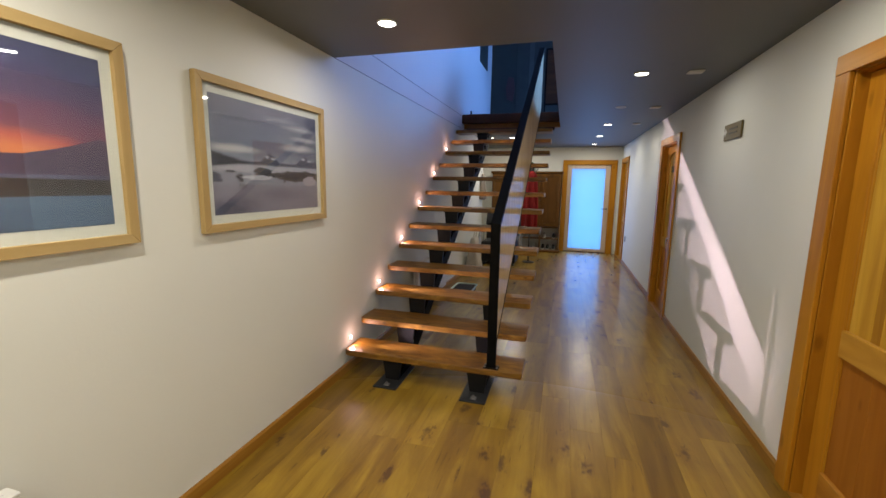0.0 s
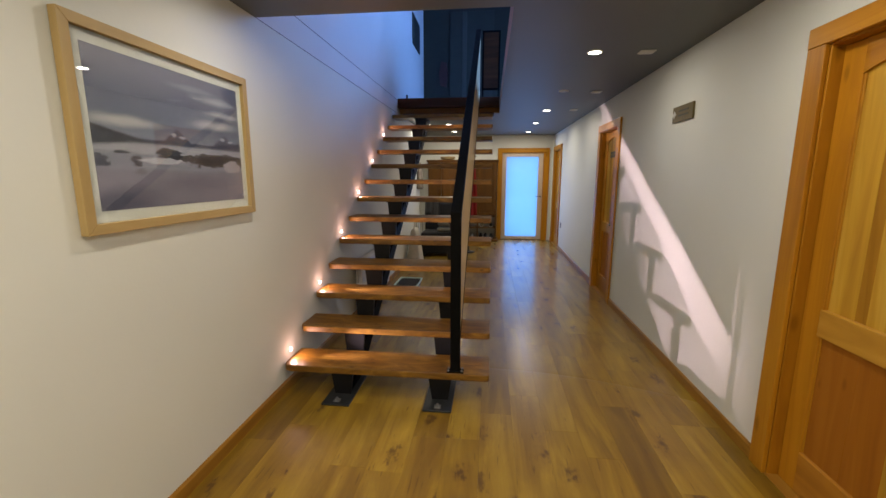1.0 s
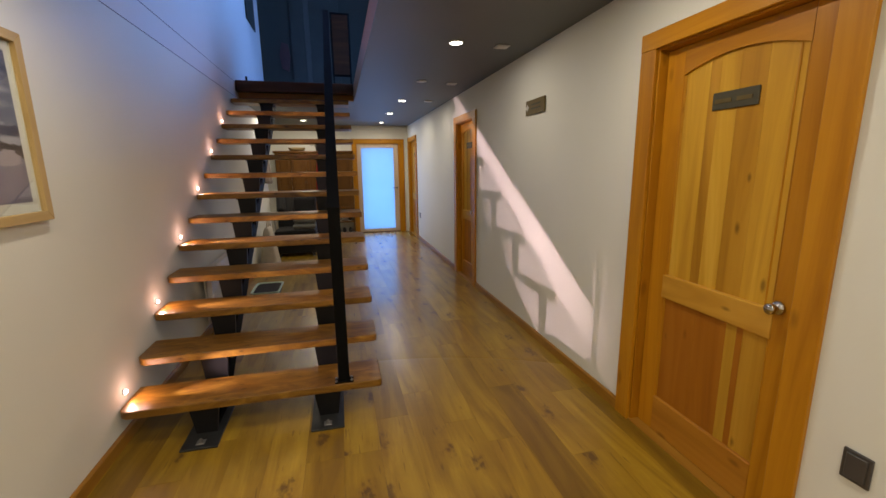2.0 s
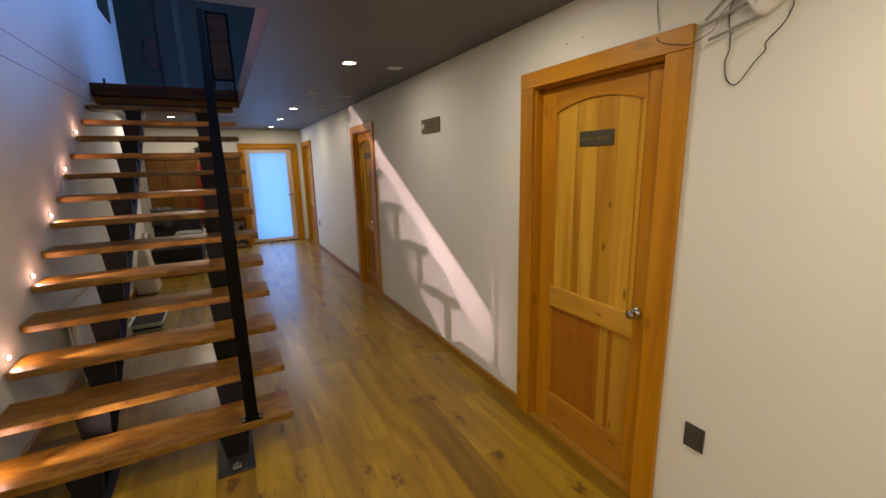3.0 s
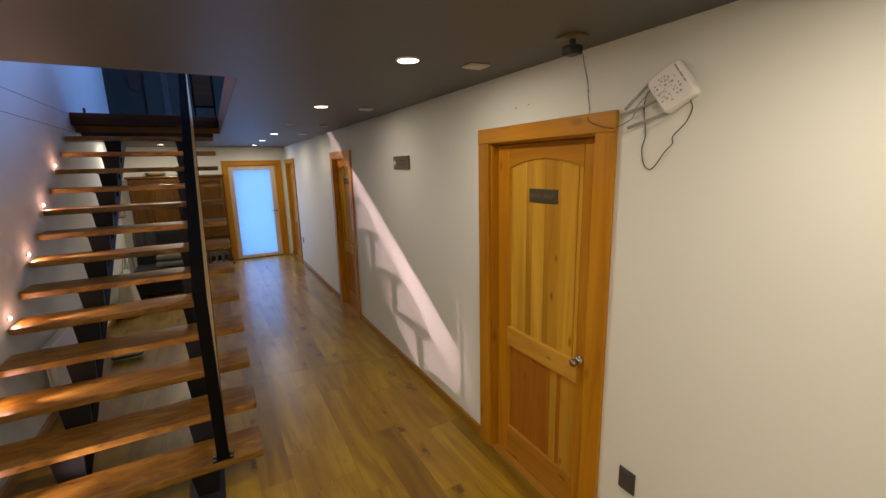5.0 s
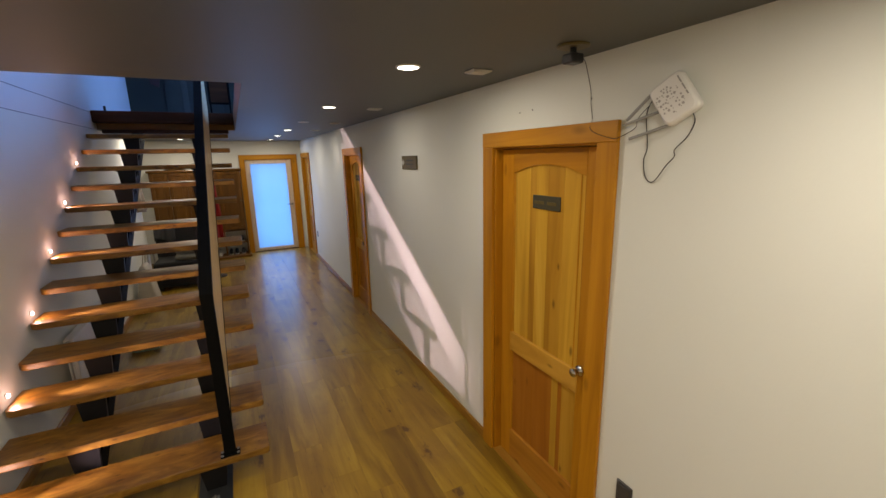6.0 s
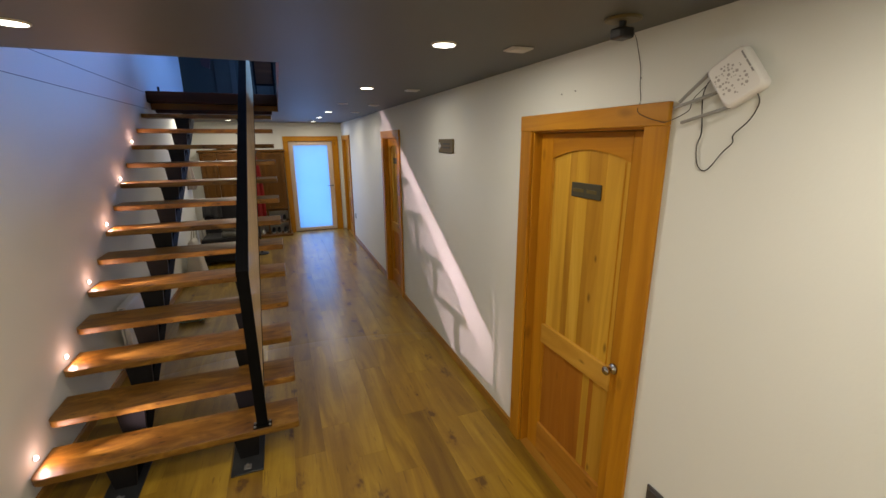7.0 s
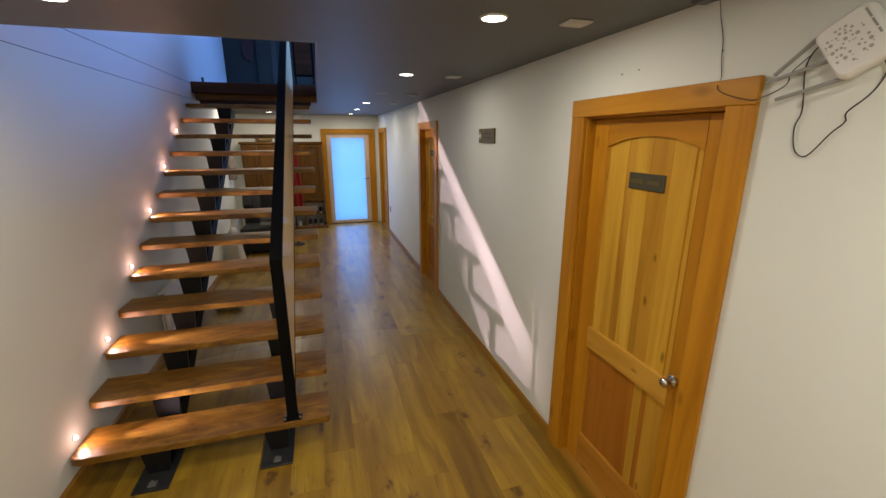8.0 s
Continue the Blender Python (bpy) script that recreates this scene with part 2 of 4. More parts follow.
M_SATIN = plain("satin_black_steel", (0.007, 0.007, 0.008), 0.45, 0.0, 0.3, 12, Specular_IOR_Level=0.22)
M_DARKSTEEL = plain("blackened_plate", (0.022, 0.024, 0.026), 0.42, 0.2, 0.4, 16)
M_CHROME = plain("chrome", (0.50, 0.48, 0.45), 0.20, 1.0, 0.05, 20, 0.0)
M_BOLT = plain("bolt_steel", (0.20, 0.20, 0.20), 0.5, 0.6, 0.1, 20, 0.0)
M_WHITE = plain("white_plastic", (0.78, 0.77, 0.74), 0.35, 0.0, 0.03)
M_MAT = plain("cream_mat_board", (0.41, 0.41, 0.365), 0.9, 0.0, 0.02, 30)
M_GREYCOVER = plain("grey_switch_plate", (0.10, 0.10, 0.105), 0.32, 0.6, 0.1)
M_BRONZE = plain("tarnished_bronze", (0.12, 0.088, 0.026), 0.45, 0.2, 0.35, 30)
M_PEWTER = plain("brushed_pewter", (0.060, 0.056, 0.034), 0.5, 0.15, 0.25, 40)
M_BLACK = plain("black_plastic", (0.012, 0.012, 0.013), 0.4)
M_WIRE = plain("black_cable", (0.02, 0.019, 0.018), 0.5)
M_PANEL_COVER = plain("pale_cover_plate", (0.58, 0.57, 0.54), 0.5)
M_SMOKE = plain("grey_print", (0.40, 0.38, 0.36), 0.5, 0.0, 0.1)
M_FRAME_PALE = wood("pale_door_frame", (0.60, 0.49, 0.39), (0.70, 0.59, 0.48), (0.76, 0.65, 0.54), 2, 0.4, 0.0, 0.0, 0.8, 0.04)
M_GREEN = plain("pale_green_plastic", (0.42, 0.58, 0.50), 0.4)
M_RADIATOR = plain("white_enamel", (0.70, 0.70, 0.68), 0.3, 0.0, 0.04)
M_RED_CLOTH = cloth("red_wool", (0.24, 0.008, 0.008))
M_GREY_CLOTH = cloth("grey_fleece", (0.042, 0.043, 0.045))
M_DARK_CLOTH = cloth("black_fabric", (0.009, 0.009, 0.010))
M_CUSHION = cloth("grey_cushion_fabric", (0.15, 0.155, 0.14))
M_ARM = plain("brushed_arm_steel", (0.42, 0.42, 0.40), 0.4, 0.5, 0.1)
M_LIGHT_CLOTH = cloth("off_white_linen", (0.55, 0.52, 0.45))
M_TAUPE_CLOTH = cloth("taupe_cotton", (0.24, 0.20, 0.16))
M_LEAF = plain("house_plant_leaf", (0.05, 0.11, 0.035), 0.5, 0.0, 0.4, 30)
M_STRAW = plain("straw", (0.36, 0.26, 0.12), 0.8, 0.0, 0.3, 50)
M_LEDRIM = plain("led_rim", (0.7, 0.68, 0.64), 0.3)
M_SPOTGLOW = glowing("downlight_diffuser", (1.0, 0.95, 0.80), 9.0)
M_LEDGLOW = glowing("step_light_lens", (1.0, 0.80, 0.74), 9.0)


def glass_material():
    n = Nodes("clear_glass")
    n.set(Base_Color=(0.95, 0.97, 0.96), Roughness=0.0, IOR=1.36, Transmission_Weight=1.0)
    return n.mat


def frosted_material():
    n = Nodes("frosted_glass")
    out = n.tree.nodes["Material Output"]
    tr = n.add("BsdfTranslucent")
    gl = n.add("BsdfGlossy", Roughness=0.12)
    v = n.coords()
    n.link(n.mix(n.noise(v, 1.4, 2), (0.37, 0.55, 0.66), (0.45, 0.63, 0.74)), tr.inputs[0])
    fr = n.add("Fresnel", IOR=1.45)
    mx = n.add("MixShader")
    n.link(fr.outputs[0], mx.inputs[0]).link(tr.outputs[0], mx.inputs[1]).link(gl.outputs[0], mx.inputs[2]).link(mx.outputs[0], out.inputs[0])
    return n.mat


def picture_material(name, sky_stops, layers, streak, swirl, gain, lean):
    """A printed landscape: u runs along the picture, v up it, both from 0 to 1; layers: (height, swing, scale, seed, colour a, colour b)."""
    n = Nodes(name)
    t = n.add("TexCoord")
    sep = n.add("SeparateXYZ")
    n.link(t.outputs["Generated"], sep.inputs[0])
    u, v = sep.outputs[1], sep.outputs[2]
    comb = n.add("CombineXYZ")
    n.link(n.math("MULTIPLY", u, 2.4), comb.inputs[0]).link(n.math("MULTIPLY", v, streak), comb.inputs[1])
    cloud = n.noise(comb.outputs[0], 1.6, 3, 0.5, 0.4)
    vv = n.math("ADD", v, n.math("MULTIPLY", n.math("SUBTRACT", cloud, 0.5), swirl))
    vv = n.math("ADD", vv, n.math("MULTIPLY", n.math("SUBTRACT", u, 0.65), lean))
    col = n.ramp(vv, *sky_stops)
    for h, swing, sc, seed, ca, cb, *bumps in layers:
        c1 = n.add("CombineXYZ")
        n.link(n.math("ADD", n.math("MULTIPLY", u, sc), seed), c1.inputs[0])
        line = n.math("ADD", n.math("MULTIPLY", n.math("SUBTRACT", n.noise(c1.outputs[0], 1.0, 5, 0.55), 0.5), swing * 2), h)
        for c0, wd_, up in bumps:
            d = n.math("DIVIDE", n.math("ABSOLUTE", n.math("SUBTRACT", u, c0)), wd_)
            line = n.math("ADD", line, n.math("MULTIPLY", n.math("MAXIMUM", n.math("SUBTRACT", 1.0, d), 0.0), up))
        mask = n.math("LESS_THAN", v, line)
        c2 = n.add("CombineXYZ")
        n.link(n.math("MULTIPLY", u, 3.0), c2.inputs[0]).link(n.math("MULTIPLY", v, 16.0), c2.inputs[1])
        c2.inputs[2].default_value = seed
        tone = n.ramp(n.noise(c2.outputs[0], 0.9, 2, 0.45), (0.35, ca), (0.65, cb))
        col = n.mix(mask, col, tone)
    n.set(Base_Color=n.mix(1.0, col, (gain, gain, gain), "MULTIPLY"), Roughness=0.55)
    return n.mat


def lagoon_print():
    """A printed ice lagoon: grey sky with torn clouds, two snowy peaks, dark shores, icebergs and still mauve water."""
    n = Nodes("printed_ice_lagoon_landscape")
    t = n.add("TexCoord")
    sep = n.add("SeparateXYZ")
    n.link(t.outputs["Generated"], sep.inputs[0])
    u, v = sep.outputs[1], sep.outputs[2]

    def field(su, sv, seed, detail=5):
        c = n.add("CombineXYZ")
        n.link(n.math("MULTIPLY", u, su), c.inputs[0]).link(n.math("MULTIPLY", v, sv), c.inputs[1])
        c.inputs[2].default_value = seed
        return n.noise(c.outputs[0], 1.0, detail, 0.6)

    wisp, ragged, ripple = field(4.0, 11.0, 3.0), field(24.0, 44.0, 7.0), field(3.0, 60.0, 1.0)
    col = n.ramp(n.math("ADD", v, n.math("MULTIPLY", n.math("SUBTRACT", wisp, 0.5), 0.16)),
                 (0.46, (0.150, 0.155, 0.195)), (0.60, (0.082, 0.094, 0.140)), (0.78, (0.095, 0.100, 0.142)), (0.97, (0.130, 0.124, 0.160)))

    def blob(col, u0, v0, ru, rv, tone, edge=0.5, torn=0.9, rough=ragged):
        du = n.math("DIVIDE", n.math("SUBTRACT", u, u0), ru)
        dv = n.math("DIVIDE", n.math("SUBTRACT", v, v0), rv)
        d = n.math("SQRT", n.math("ADD", n.math("MULTIPLY", du, du), n.math("MULTIPLY", dv, dv)))
        d = n.math("ADD", d, n.math("MULTIPLY", n.math("SUBTRACT", rough, 0.5), torn))
        return n.mix(n.ramp(d, (1 - edge, (1, 1, 1)), (1.0, (0, 0, 0))), col, tone)

    def below(col, h, swing, bumps, ca, cb, sharp=0.004):
        line = n.math("ADD", n.math("MULTIPLY", n.math("SUBTRACT", ragged, 0.5), swing), h)
        for c0, wide, up in bumps:
            d = n.math("DIVIDE", n.math("ABSOLUTE", n.math("SUBTRACT", u, c0)), wide)
            line = n.math("ADD", line, n.math("MULTIPLY", n.math("MAXIMUM", n.math("SUBTRACT", 1.0, d), 0.0), up))
        mask = n.ramp(n.math("SUBTRACT", line, v), (0.0, (0, 0, 0)), (sharp, (1, 1, 1)))
        return n.mix(mask, col, n.mix(ripple, ca, cb))

    for u0, v0, ru, rv, tone in ((0.14, 0.575, 0.30, 0.050, (0.36, 0.35, 0.34)), (0.78, 0.64, 0.24, 0.050, (0.36, 0.34, 0.345)), (0.86, 0.745, 0.20, 0.035, (0.32, 0.31, 0.325)),
                                 (0.80, 0.85, 0.22, 0.045, (0.31, 0.30, 0.315)), (0.62, 0.90, 0.22, 0.035, (0.20, 0.195, 0.23))):
        col = blob(col, u0, v0, ru, rv, tone, 0.75, 1.2, wisp)
    col = blob(col, 1.0, 0.93, 0.16, 0.10, (0.050, 0.052, 0.090), 0.4, 0.8, wisp)
    col = below(col, 0.475, 0.03, ((0.47, 0.095, 0.098), (0.85, 0.11, 0.095), (0.98, 0.06, 0.05)), (0.018, 0.022, 0.050), (0.045, 0.048, 0.080))
    for u0, v0, ru, rv in ((0.445, 0.525, 0.022, 0.022), (0.50, 0.510, 0.028, 0.014), (0.83, 0.535, 0.025, 0.018), (0.90, 0.520, 0.030, 0.016)):
        col = blob(col, u0, v0, ru, rv, (0.27, 0.27, 0.30), 0.5, 1.6)
    col = below(col, 0.440, 0.02, ((0.0, 0.34, 0.100),), (0.008, 0.008, 0.014), (0.020, 0.018, 0.026))
    col = below(col, 0.452, 0.012, ((0.0, 0.20, -0.030),), (0.190, 0.190, 0.225), (0.340, 0.335, 0.355), 0.02)
    col = below(col, 0.385, 0.045, (), (0.120, 0.122, 0.165), (0.230, 0.228, 0.265), 0.03)
    for u0, v0, ru, rv, tone in ((0.00, 0.315, 0.07, 0.045, (0.026, 0.030, 0.052)), (0.40, 0.385, 0.085, 0.036, (0.030, 0.030, 0.040)), (0.47, 0.350, 0.10, 0.026, (0.020, 0.018, 0.024)),
                                 (0.82, 0.345, 0.33, 0.062, (0.024, 0.014, 0.010)), (0.13, 0.375, 0.045, 0.012, (0.022, 0.022, 0.036)), (0.205, 0.325, 0.036, 0.042, (0.030, 0.024, 0.032)),
                                 (0.36, 0.325, 0.14, 0.022, (0.36, 0.36, 0.385))):
        col = blob(col, u0, v0, ru, rv, tone, 0.16, 1.9)
    col = below(col, 0.275, 0.03, ((0.62, 0.3, -0.012),), (0.130, 0.118, 0.160), (0.175, 0.158, 0.195), 0.03)
    col = blob(col, 0.90, 0.295, 0.085, 0.058, (0.270, 0.245, 0.262), 0.12, 0.8)
    for u0, v0, ru, rv, tone in ((0.10, 0.05, 0.30, 0.12, (0.048, 0.047, 0.080)), (0.60, 0.16, 0.34, 0.08, (0.120, 0.108, 0.145)), (0.22, 0.245, 0.05, 0.035, (0.095, 0.084, 0.105))):
        col = blob(col, u0, v0, ru, rv, tone, 0.7, 0.8, wisp)
    n.set(Base_Color=n.mix(1.0, col, (0.72, 0.72, 0.72), "MULTIPLY"), Roughness=0.55)
    return n.mat


def dust_and_reflection_glass():
    """Clear glass under a film of dust with upright wiping streaks; the film's tan also stands in for reflected wall
    and floor.
    """
    n = Nodes("dust_and_reflection_glass")
    v = n.coords((1, 34, 1.2))
    w = n.coords((1, 3.0, 2.0))
    film = n.math("ADD", n.math("MULTIPLY", n.noise(v, 1.0, 4), 0.75), n.math("MULTIPLY", n.noise(w, 1.0, 3), 0.35))
    fac = n.ramp(film, (0.30, (0.58, 0.58, 0.58)), (0.75, (0.92, 0.92, 0.92)))
    # besides dust, this tan paints in the grazing reflection of wall and floor
    tan_film = n.add("BsdfDiffuse", Color=(0.56, 0.43, 0.25, 1))
    mx = n.add("MixShader")
    n.set(Base_Color=(0.24, 0.22, 0.19), Roughness=0.05, IOR=1.55, Transmission_Weight=1.0)
    n.link(fac, mx.inputs[0]).link(n.bsdf.outputs[0], mx.inputs[1]).link(tan_film.outputs[0], mx.inputs[2])
    n.link(mx.outputs[0], n.tree.nodes["Material Output"].inputs[0])
    return n.mat


M_GLASS = glass_material()
M_DUST_REFLECTION = dust_and_reflection_glass()
M_FROST = frosted_material()


# ---- mesh helpers ----
def box(bm, x0, x1, y0, y1, z0, z1, bevel=0.0, segments=1):
    made = bmesh.ops.create_cube(bm, size=1.0)["verts"]
    for v in made:
        v.co = Vector(((x0 + x1) / 2 + v.co.x * (x1 - x0), (y0 + y1) / 2 + v.co.y * (y1 - y0), (z0 + z1) / 2 + v.co.z * (z1 - z0)))
    if bevel:
        edges = list({e for v in made for e in v.link_edges})
        made = bmesh.ops.bevel(bm, geom=edges, offset=bevel, segments=segments, affect="EDGES", profile=0.5)["verts"]
    return made


def turned(bm, rings, m=None, n=20, cap=True):
    """A turned body round the local z: rings of (radius, height)."""
    m = m or Matrix()
    loops = []
    for r, h in rings:
        loops.append([bm.verts.new(m @ Vector((r * math.cos(2 * math.pi * i / n), r * math.sin(2 * math.pi * i / n), h))) for i in range(n)])
    for a, b in zip(loops, loops[1:]):
        for i in range(n):
            bm.faces.new((a[i], a[(i + 1) % n], b[(i + 1) % n], b[i]))
    if cap:
        bm.faces.new(loops[0][::-1])
        bm.faces.new(loops[-1])


def prism(bm, outline, axis, a, b):
    """An outline in the two other axes, in order, drawn out along the axis from a to b."""
    def place(p, d):
        c = list(p)
        c.insert(axis, d)
        return bm.verts.new(c)
    lo, hi = [place(p, a) for p in outline], [place(p, b) for p in outline]
    k = len(outline)
    bm.faces.new(lo)
    bm.faces.new(hi[::-1])
    for i in range(k):
        bm.faces.new((lo[i], hi[i], hi[(i + 1) % k], lo[(i + 1) % k]))
    bmesh.ops.recalc_face_normals(bm, faces=bm.faces)


def tube(bm, pts, r, n=8):
    """A round bar or cable through the points."""
    pts = [Vector(p) for p in pts]
    loops = []
    for i, p in enumerate(pts):
        d = (pts[min(i + 1, len(pts) - 1)] - pts[max(i - 1, 0)]).normalized()
        side = d.cross(Vector((0.31, 0.17, 0.94))).normalized()
        up = side.cross(d)
        loops.append([bm.verts.new(p + r * (side * math.cos(2 * math.pi * k / n) + up * math.sin(2 * math.pi * k / n))) for k in range(n)])
    for a, b in zip(loops, loops[1:]):
        for i in range(n):
            bm.faces.new((a[i], a[(i + 1) % n], b[(i + 1) % n], b[i]))
    bm.faces.new(loops[0][::-1])
    bm.faces.new(loops[-1])
    bmesh.ops.recalc_face_normals(bm, faces=bm.faces)


def smooth_line(pts, steps=5):
    """Catmull-Rom through the points."""
    p = [Vector(q) for q in pts]
    p = [2 * p[0] - p[1], *p, 2 * p[-1] - p[-2]]
    line = []
    for i in range(1, len(p) - 2):
        for s in range(steps):
            t = s / steps
            a, b, c, d = p[i - 1], p[i], p[i + 1], p[i + 2]
            line.append(0.5 * (2 * b + (c - a) * t + (2 * a - 5 * b + 4 * c - d) * t * t + (3 * b - a - 3 * c + d) * t ** 3))
    return line + [p[-2]]


def to_mesh(name, bm, material):
    me = bpy.data.meshes.new(name)
    bm.to_mesh(me)
    bm.free()
    me.materials.append(material)
    for poly in me.polygons:
        poly.use_smooth = False
    return me


def part(name, bm, material, parent=None, label="", at=None, round_off=False):
    ob = new(name, to_mesh(name, bm, material))
    if round_off:
        ob.data.polygons.foreach_set("use_smooth", [True] * len(ob.data.polygons))
    if parent:
        ob.parent = parent
    if at:
        ob.location = at
    return tagged(ob, label)


def thing(name, at, label, category, group="", kind=""):
    ob = new(name)
    ob.empty_display_size = 0.05
    ob.location = at
    return tagged(ob, label, category, group, kind)


def boxed(name, dims, material, parent=None, bevel=0.0, label="", segments=1):
    bm = bmesh.new()
    box(bm, *dims, bevel, segments)
    return part(name, bm, material, parent, label)


# ---- structure ----
def wall_with_holes(name, x0, x1, y0, y1, z0, z1, holes, material, label):
    """A wall along y; holes: (y0, y1, z0, z1)."""
    bm = bmesh.new()
    cuts = sorted({y0, y1, *(h[0] for h in holes), *(h[1] for h in holes)})
    for a, b in zip(cuts, cuts[1:]):
        hole = [h for h in holes if h[0] <= a and b <= h[1]]
        if hole:
            if hole[0][2] > z0:
                box(bm, x0, x1, a, b, z0, hole[0][2])
            if hole[0][3] < z1:
                box(bm, x0, x1, a, b, hole[0][3], z1)
        else:
            box(bm, x0, x1, a, b, z0, z1)
    bmesh.ops.remove_doubles(bm, verts=bm.verts, dist=1e-5)
    seen = {}
    for f in list(bm.faces):
        seen.setdefault(tuple(round(c, 4) for c in f.calc_center_median()), []).append(f)
    bmesh.ops.delete(bm, geom=[f for fs in seen.values() if len(fs) > 1 for f in fs], context="FACES_ONLY")
    return tagged(part(name, bm, material), label, "wall", kind="structure")


DOORS = [(1.823, 2.83), (5.56, 6.49), (9.37, 10.40)]      # outer edges of the casings
CAS, HEAD = 0.105, 2.125
holes = [(a + CAS - 0.02, b - CAS + 0.02, 0.0, HEAD - 0.085 + 0.015) for a, b in DOORS]
wall_with_holes("wall_east", XR, XR + 0.16, YB, YE, 0, CEIL, holes, M_WALL, "white painted plaster corridor wall with three doors")
tagged(boxed("wall_west", (XL - 0.15, XL, YB, HALLY, 0, CEIL), M_WALL), "white painted plaster wall beside the stairs", "wall", kind="structure")
tagged(boxed("wall_hall_return", (HALLX - 0.15, XL - 0.15, HALLY - 0.15, HALLY, 0, CEIL), M_WALL), "white plaster return wall behind the stairs", "wall", kind="structure")
tagged(boxed("wall_hall_west", (HALLX - 0.15, HALLX, HALLY, YE, 0, CEIL), M_WALL), "white plaster wall of the hall behind the stairs", "wall", kind="structure")
tagged(boxed("wall_rear", (XL - 0.15, XR + 0.16, YB - 0.15, YB, 0, CEIL), M_WALL), "plain white plaster wall closing the corridor", "wall", kind="structure")
# end wall with the glazed door
GX0, GX1, GZ = 0.523, 1.69, 2.115
bm = bmesh.new()
box(bm, HALLX - 0.15, GX0 + 0.08, YE, YE + 0.18, 0, CEIL)
box(bm, GX1 - 0.08, XR + 0.16, YE, YE + 0.18, 0, CEIL)
box(bm, GX0 + 0.08, GX1 - 0.08, YE, YE + 0.18, GZ - 0.08, CEIL)
tagged(part("wall_end", bm, M_WALL), "cream painted end wall round the glazed door", "wall", kind="structure")

# ceiling with the stairwell, and the floor above it
def slab(bm, z0, z1, y_end):
    box(bm, WX1, XR + 0.16, YB, y_end, z0, z1)
    box(bm, XL - 0.15, WX1, YB, WY0, z0, z1)
    box(bm, XL, WX1, WY1 + 0.12, y_end, z0, z1)
    box(bm, HALLX - 0.15, XL, HALLY, y_end, z0, min(z1, CEIL + 0.012))
bm = bmesh.new()
slab(bm, CEIL, CEIL + 0.012, YE + 0.18)
tagged(part("ceiling", bm, M_CEIL), "dark grey painted flat ceiling with recessed lights", "ceiling", kind="structure")
bm = bmesh.new()
slab(bm, CEIL + 0.013, UP, YE + 0.18)
tagged(part("upper_floor", bm, plaster("reddish_slab_edge", (0.34, 0.20, 0.17))), "reddish plastered edge of the floor above round the stairwell", "floor", kind="structure")
# upper storey
bm = bmesh.new()
box(bm, XL - 0.15, XL, WY0 + 0.0, HALLY, CEIL + 0.0, TOPZ)
box(bm, XL - 0.15, XL, HALLY, 9.5, UP, TOPZ)
box(bm, XL - 0.15, XL, WY0 - 2.2, WY0, UP, TOPZ)
tagged(part("wall_upper_west", bm, M_UPWALL), "white plaster stairwell wall lit blue by dusk", "wall", kind="structure")
bm = bmesh.new()
for jz in (CEIL + 0.0, UP - 0.02):
    box(bm, XL, XL + 0.002, WY0, WY1 - 0.05, jz, jz + 0.004)
tagged(part("trim_joint", bm, plain("joint_shadow_grey", (0.16, 0.14, 0.14), 0.8)), "thin dark joint lines in the stairwell plaster", "trim", kind="structure")
wall_with_holes("wall_upper_east", XR, XR + 0.16, WY0 - 2.2, 9.5, UP, TOPZ, [(4.6, 8.6, 2.95, 3.75)], M_UPWALL, "pale upper wall with a window opening")
tagged(boxed("wall_upper_north", (XL - 0.15, XR + 0.16, 9.5, 9.65, UP, TOPZ), M_SHADE_DARK), "dark blue upper end wall, its shade put into the near-black colour", "wall", kind="structure")
tagged(boxed("wall_upper_south", (XL - 0.15, XR + 0.16, WY0 - 2.35, WY0 - 2.2, UP, TOPZ), M_UPWALL), "plain upper rear wall", "wall", kind="structure")
tagged(boxed("ceiling_upper", (XL - 0.15, XR + 0.16, WY0 - 2.35, 9.65, TOPZ, TOPZ + 0.12), M_CEIL_W), "plain white ceiling of the upper storey", "ceiling", kind="structure")
win = thing("window_1", (XR, 6.6, 3.35), "upper window with a white frame and clear panes", "window", kind="structure")
for ya, yb in ((-2.0, 0.0), (0.0, 2.0)):
    bm = bmesh.new()
    for d in ((ya, ya + 0.05, -0.40, 0.40), (yb - 0.05, yb, -0.40, 0.40), (ya + 0.05, yb - 0.05, -0.40, -0.35), (ya + 0.05, yb - 0.05, 0.35, 0.40)):
        box(bm, 0.02, 0.07, *d)
    part("window_frame", bm, M_WHITE, win)
    pane = boxed("pane", (0.04, 0.046, ya + 0.05, yb - 0.05, -0.35, 0.35), M_GLASS, win)
    pane.visible_shadow = False

# ceiling fittings
def downlight(x, y, lit=True):
    d = thing("downlight", (x, y, CEIL), "round recessed ceiling downlight, switched on" if lit else "round recessed ceiling downlight, switched off", "ceiling light", "ceiling downlights")
    bm = bmesh.new()
    turned(bm, [(0.047, -0.003), (0.049, -0.007), (0.054, -0.006), (0.057, -0.001), (0.057, 0.0)], n=28, cap=False)
    part("rim", bm, M_LEDRIM, d, round_off=True)
    bm = bmesh.new()
    turned(bm, [(0.048, -0.0062), (0.048, -0.002)], n=28)
    part("diffuser", bm, M_SPOTGLOW if lit else M_PANEL_COVER, d, "glowing lens" if lit else "")
for sx, sy in SPOTS:
    downlight(sx, sy)
downlight(1.135, 5.54, False)
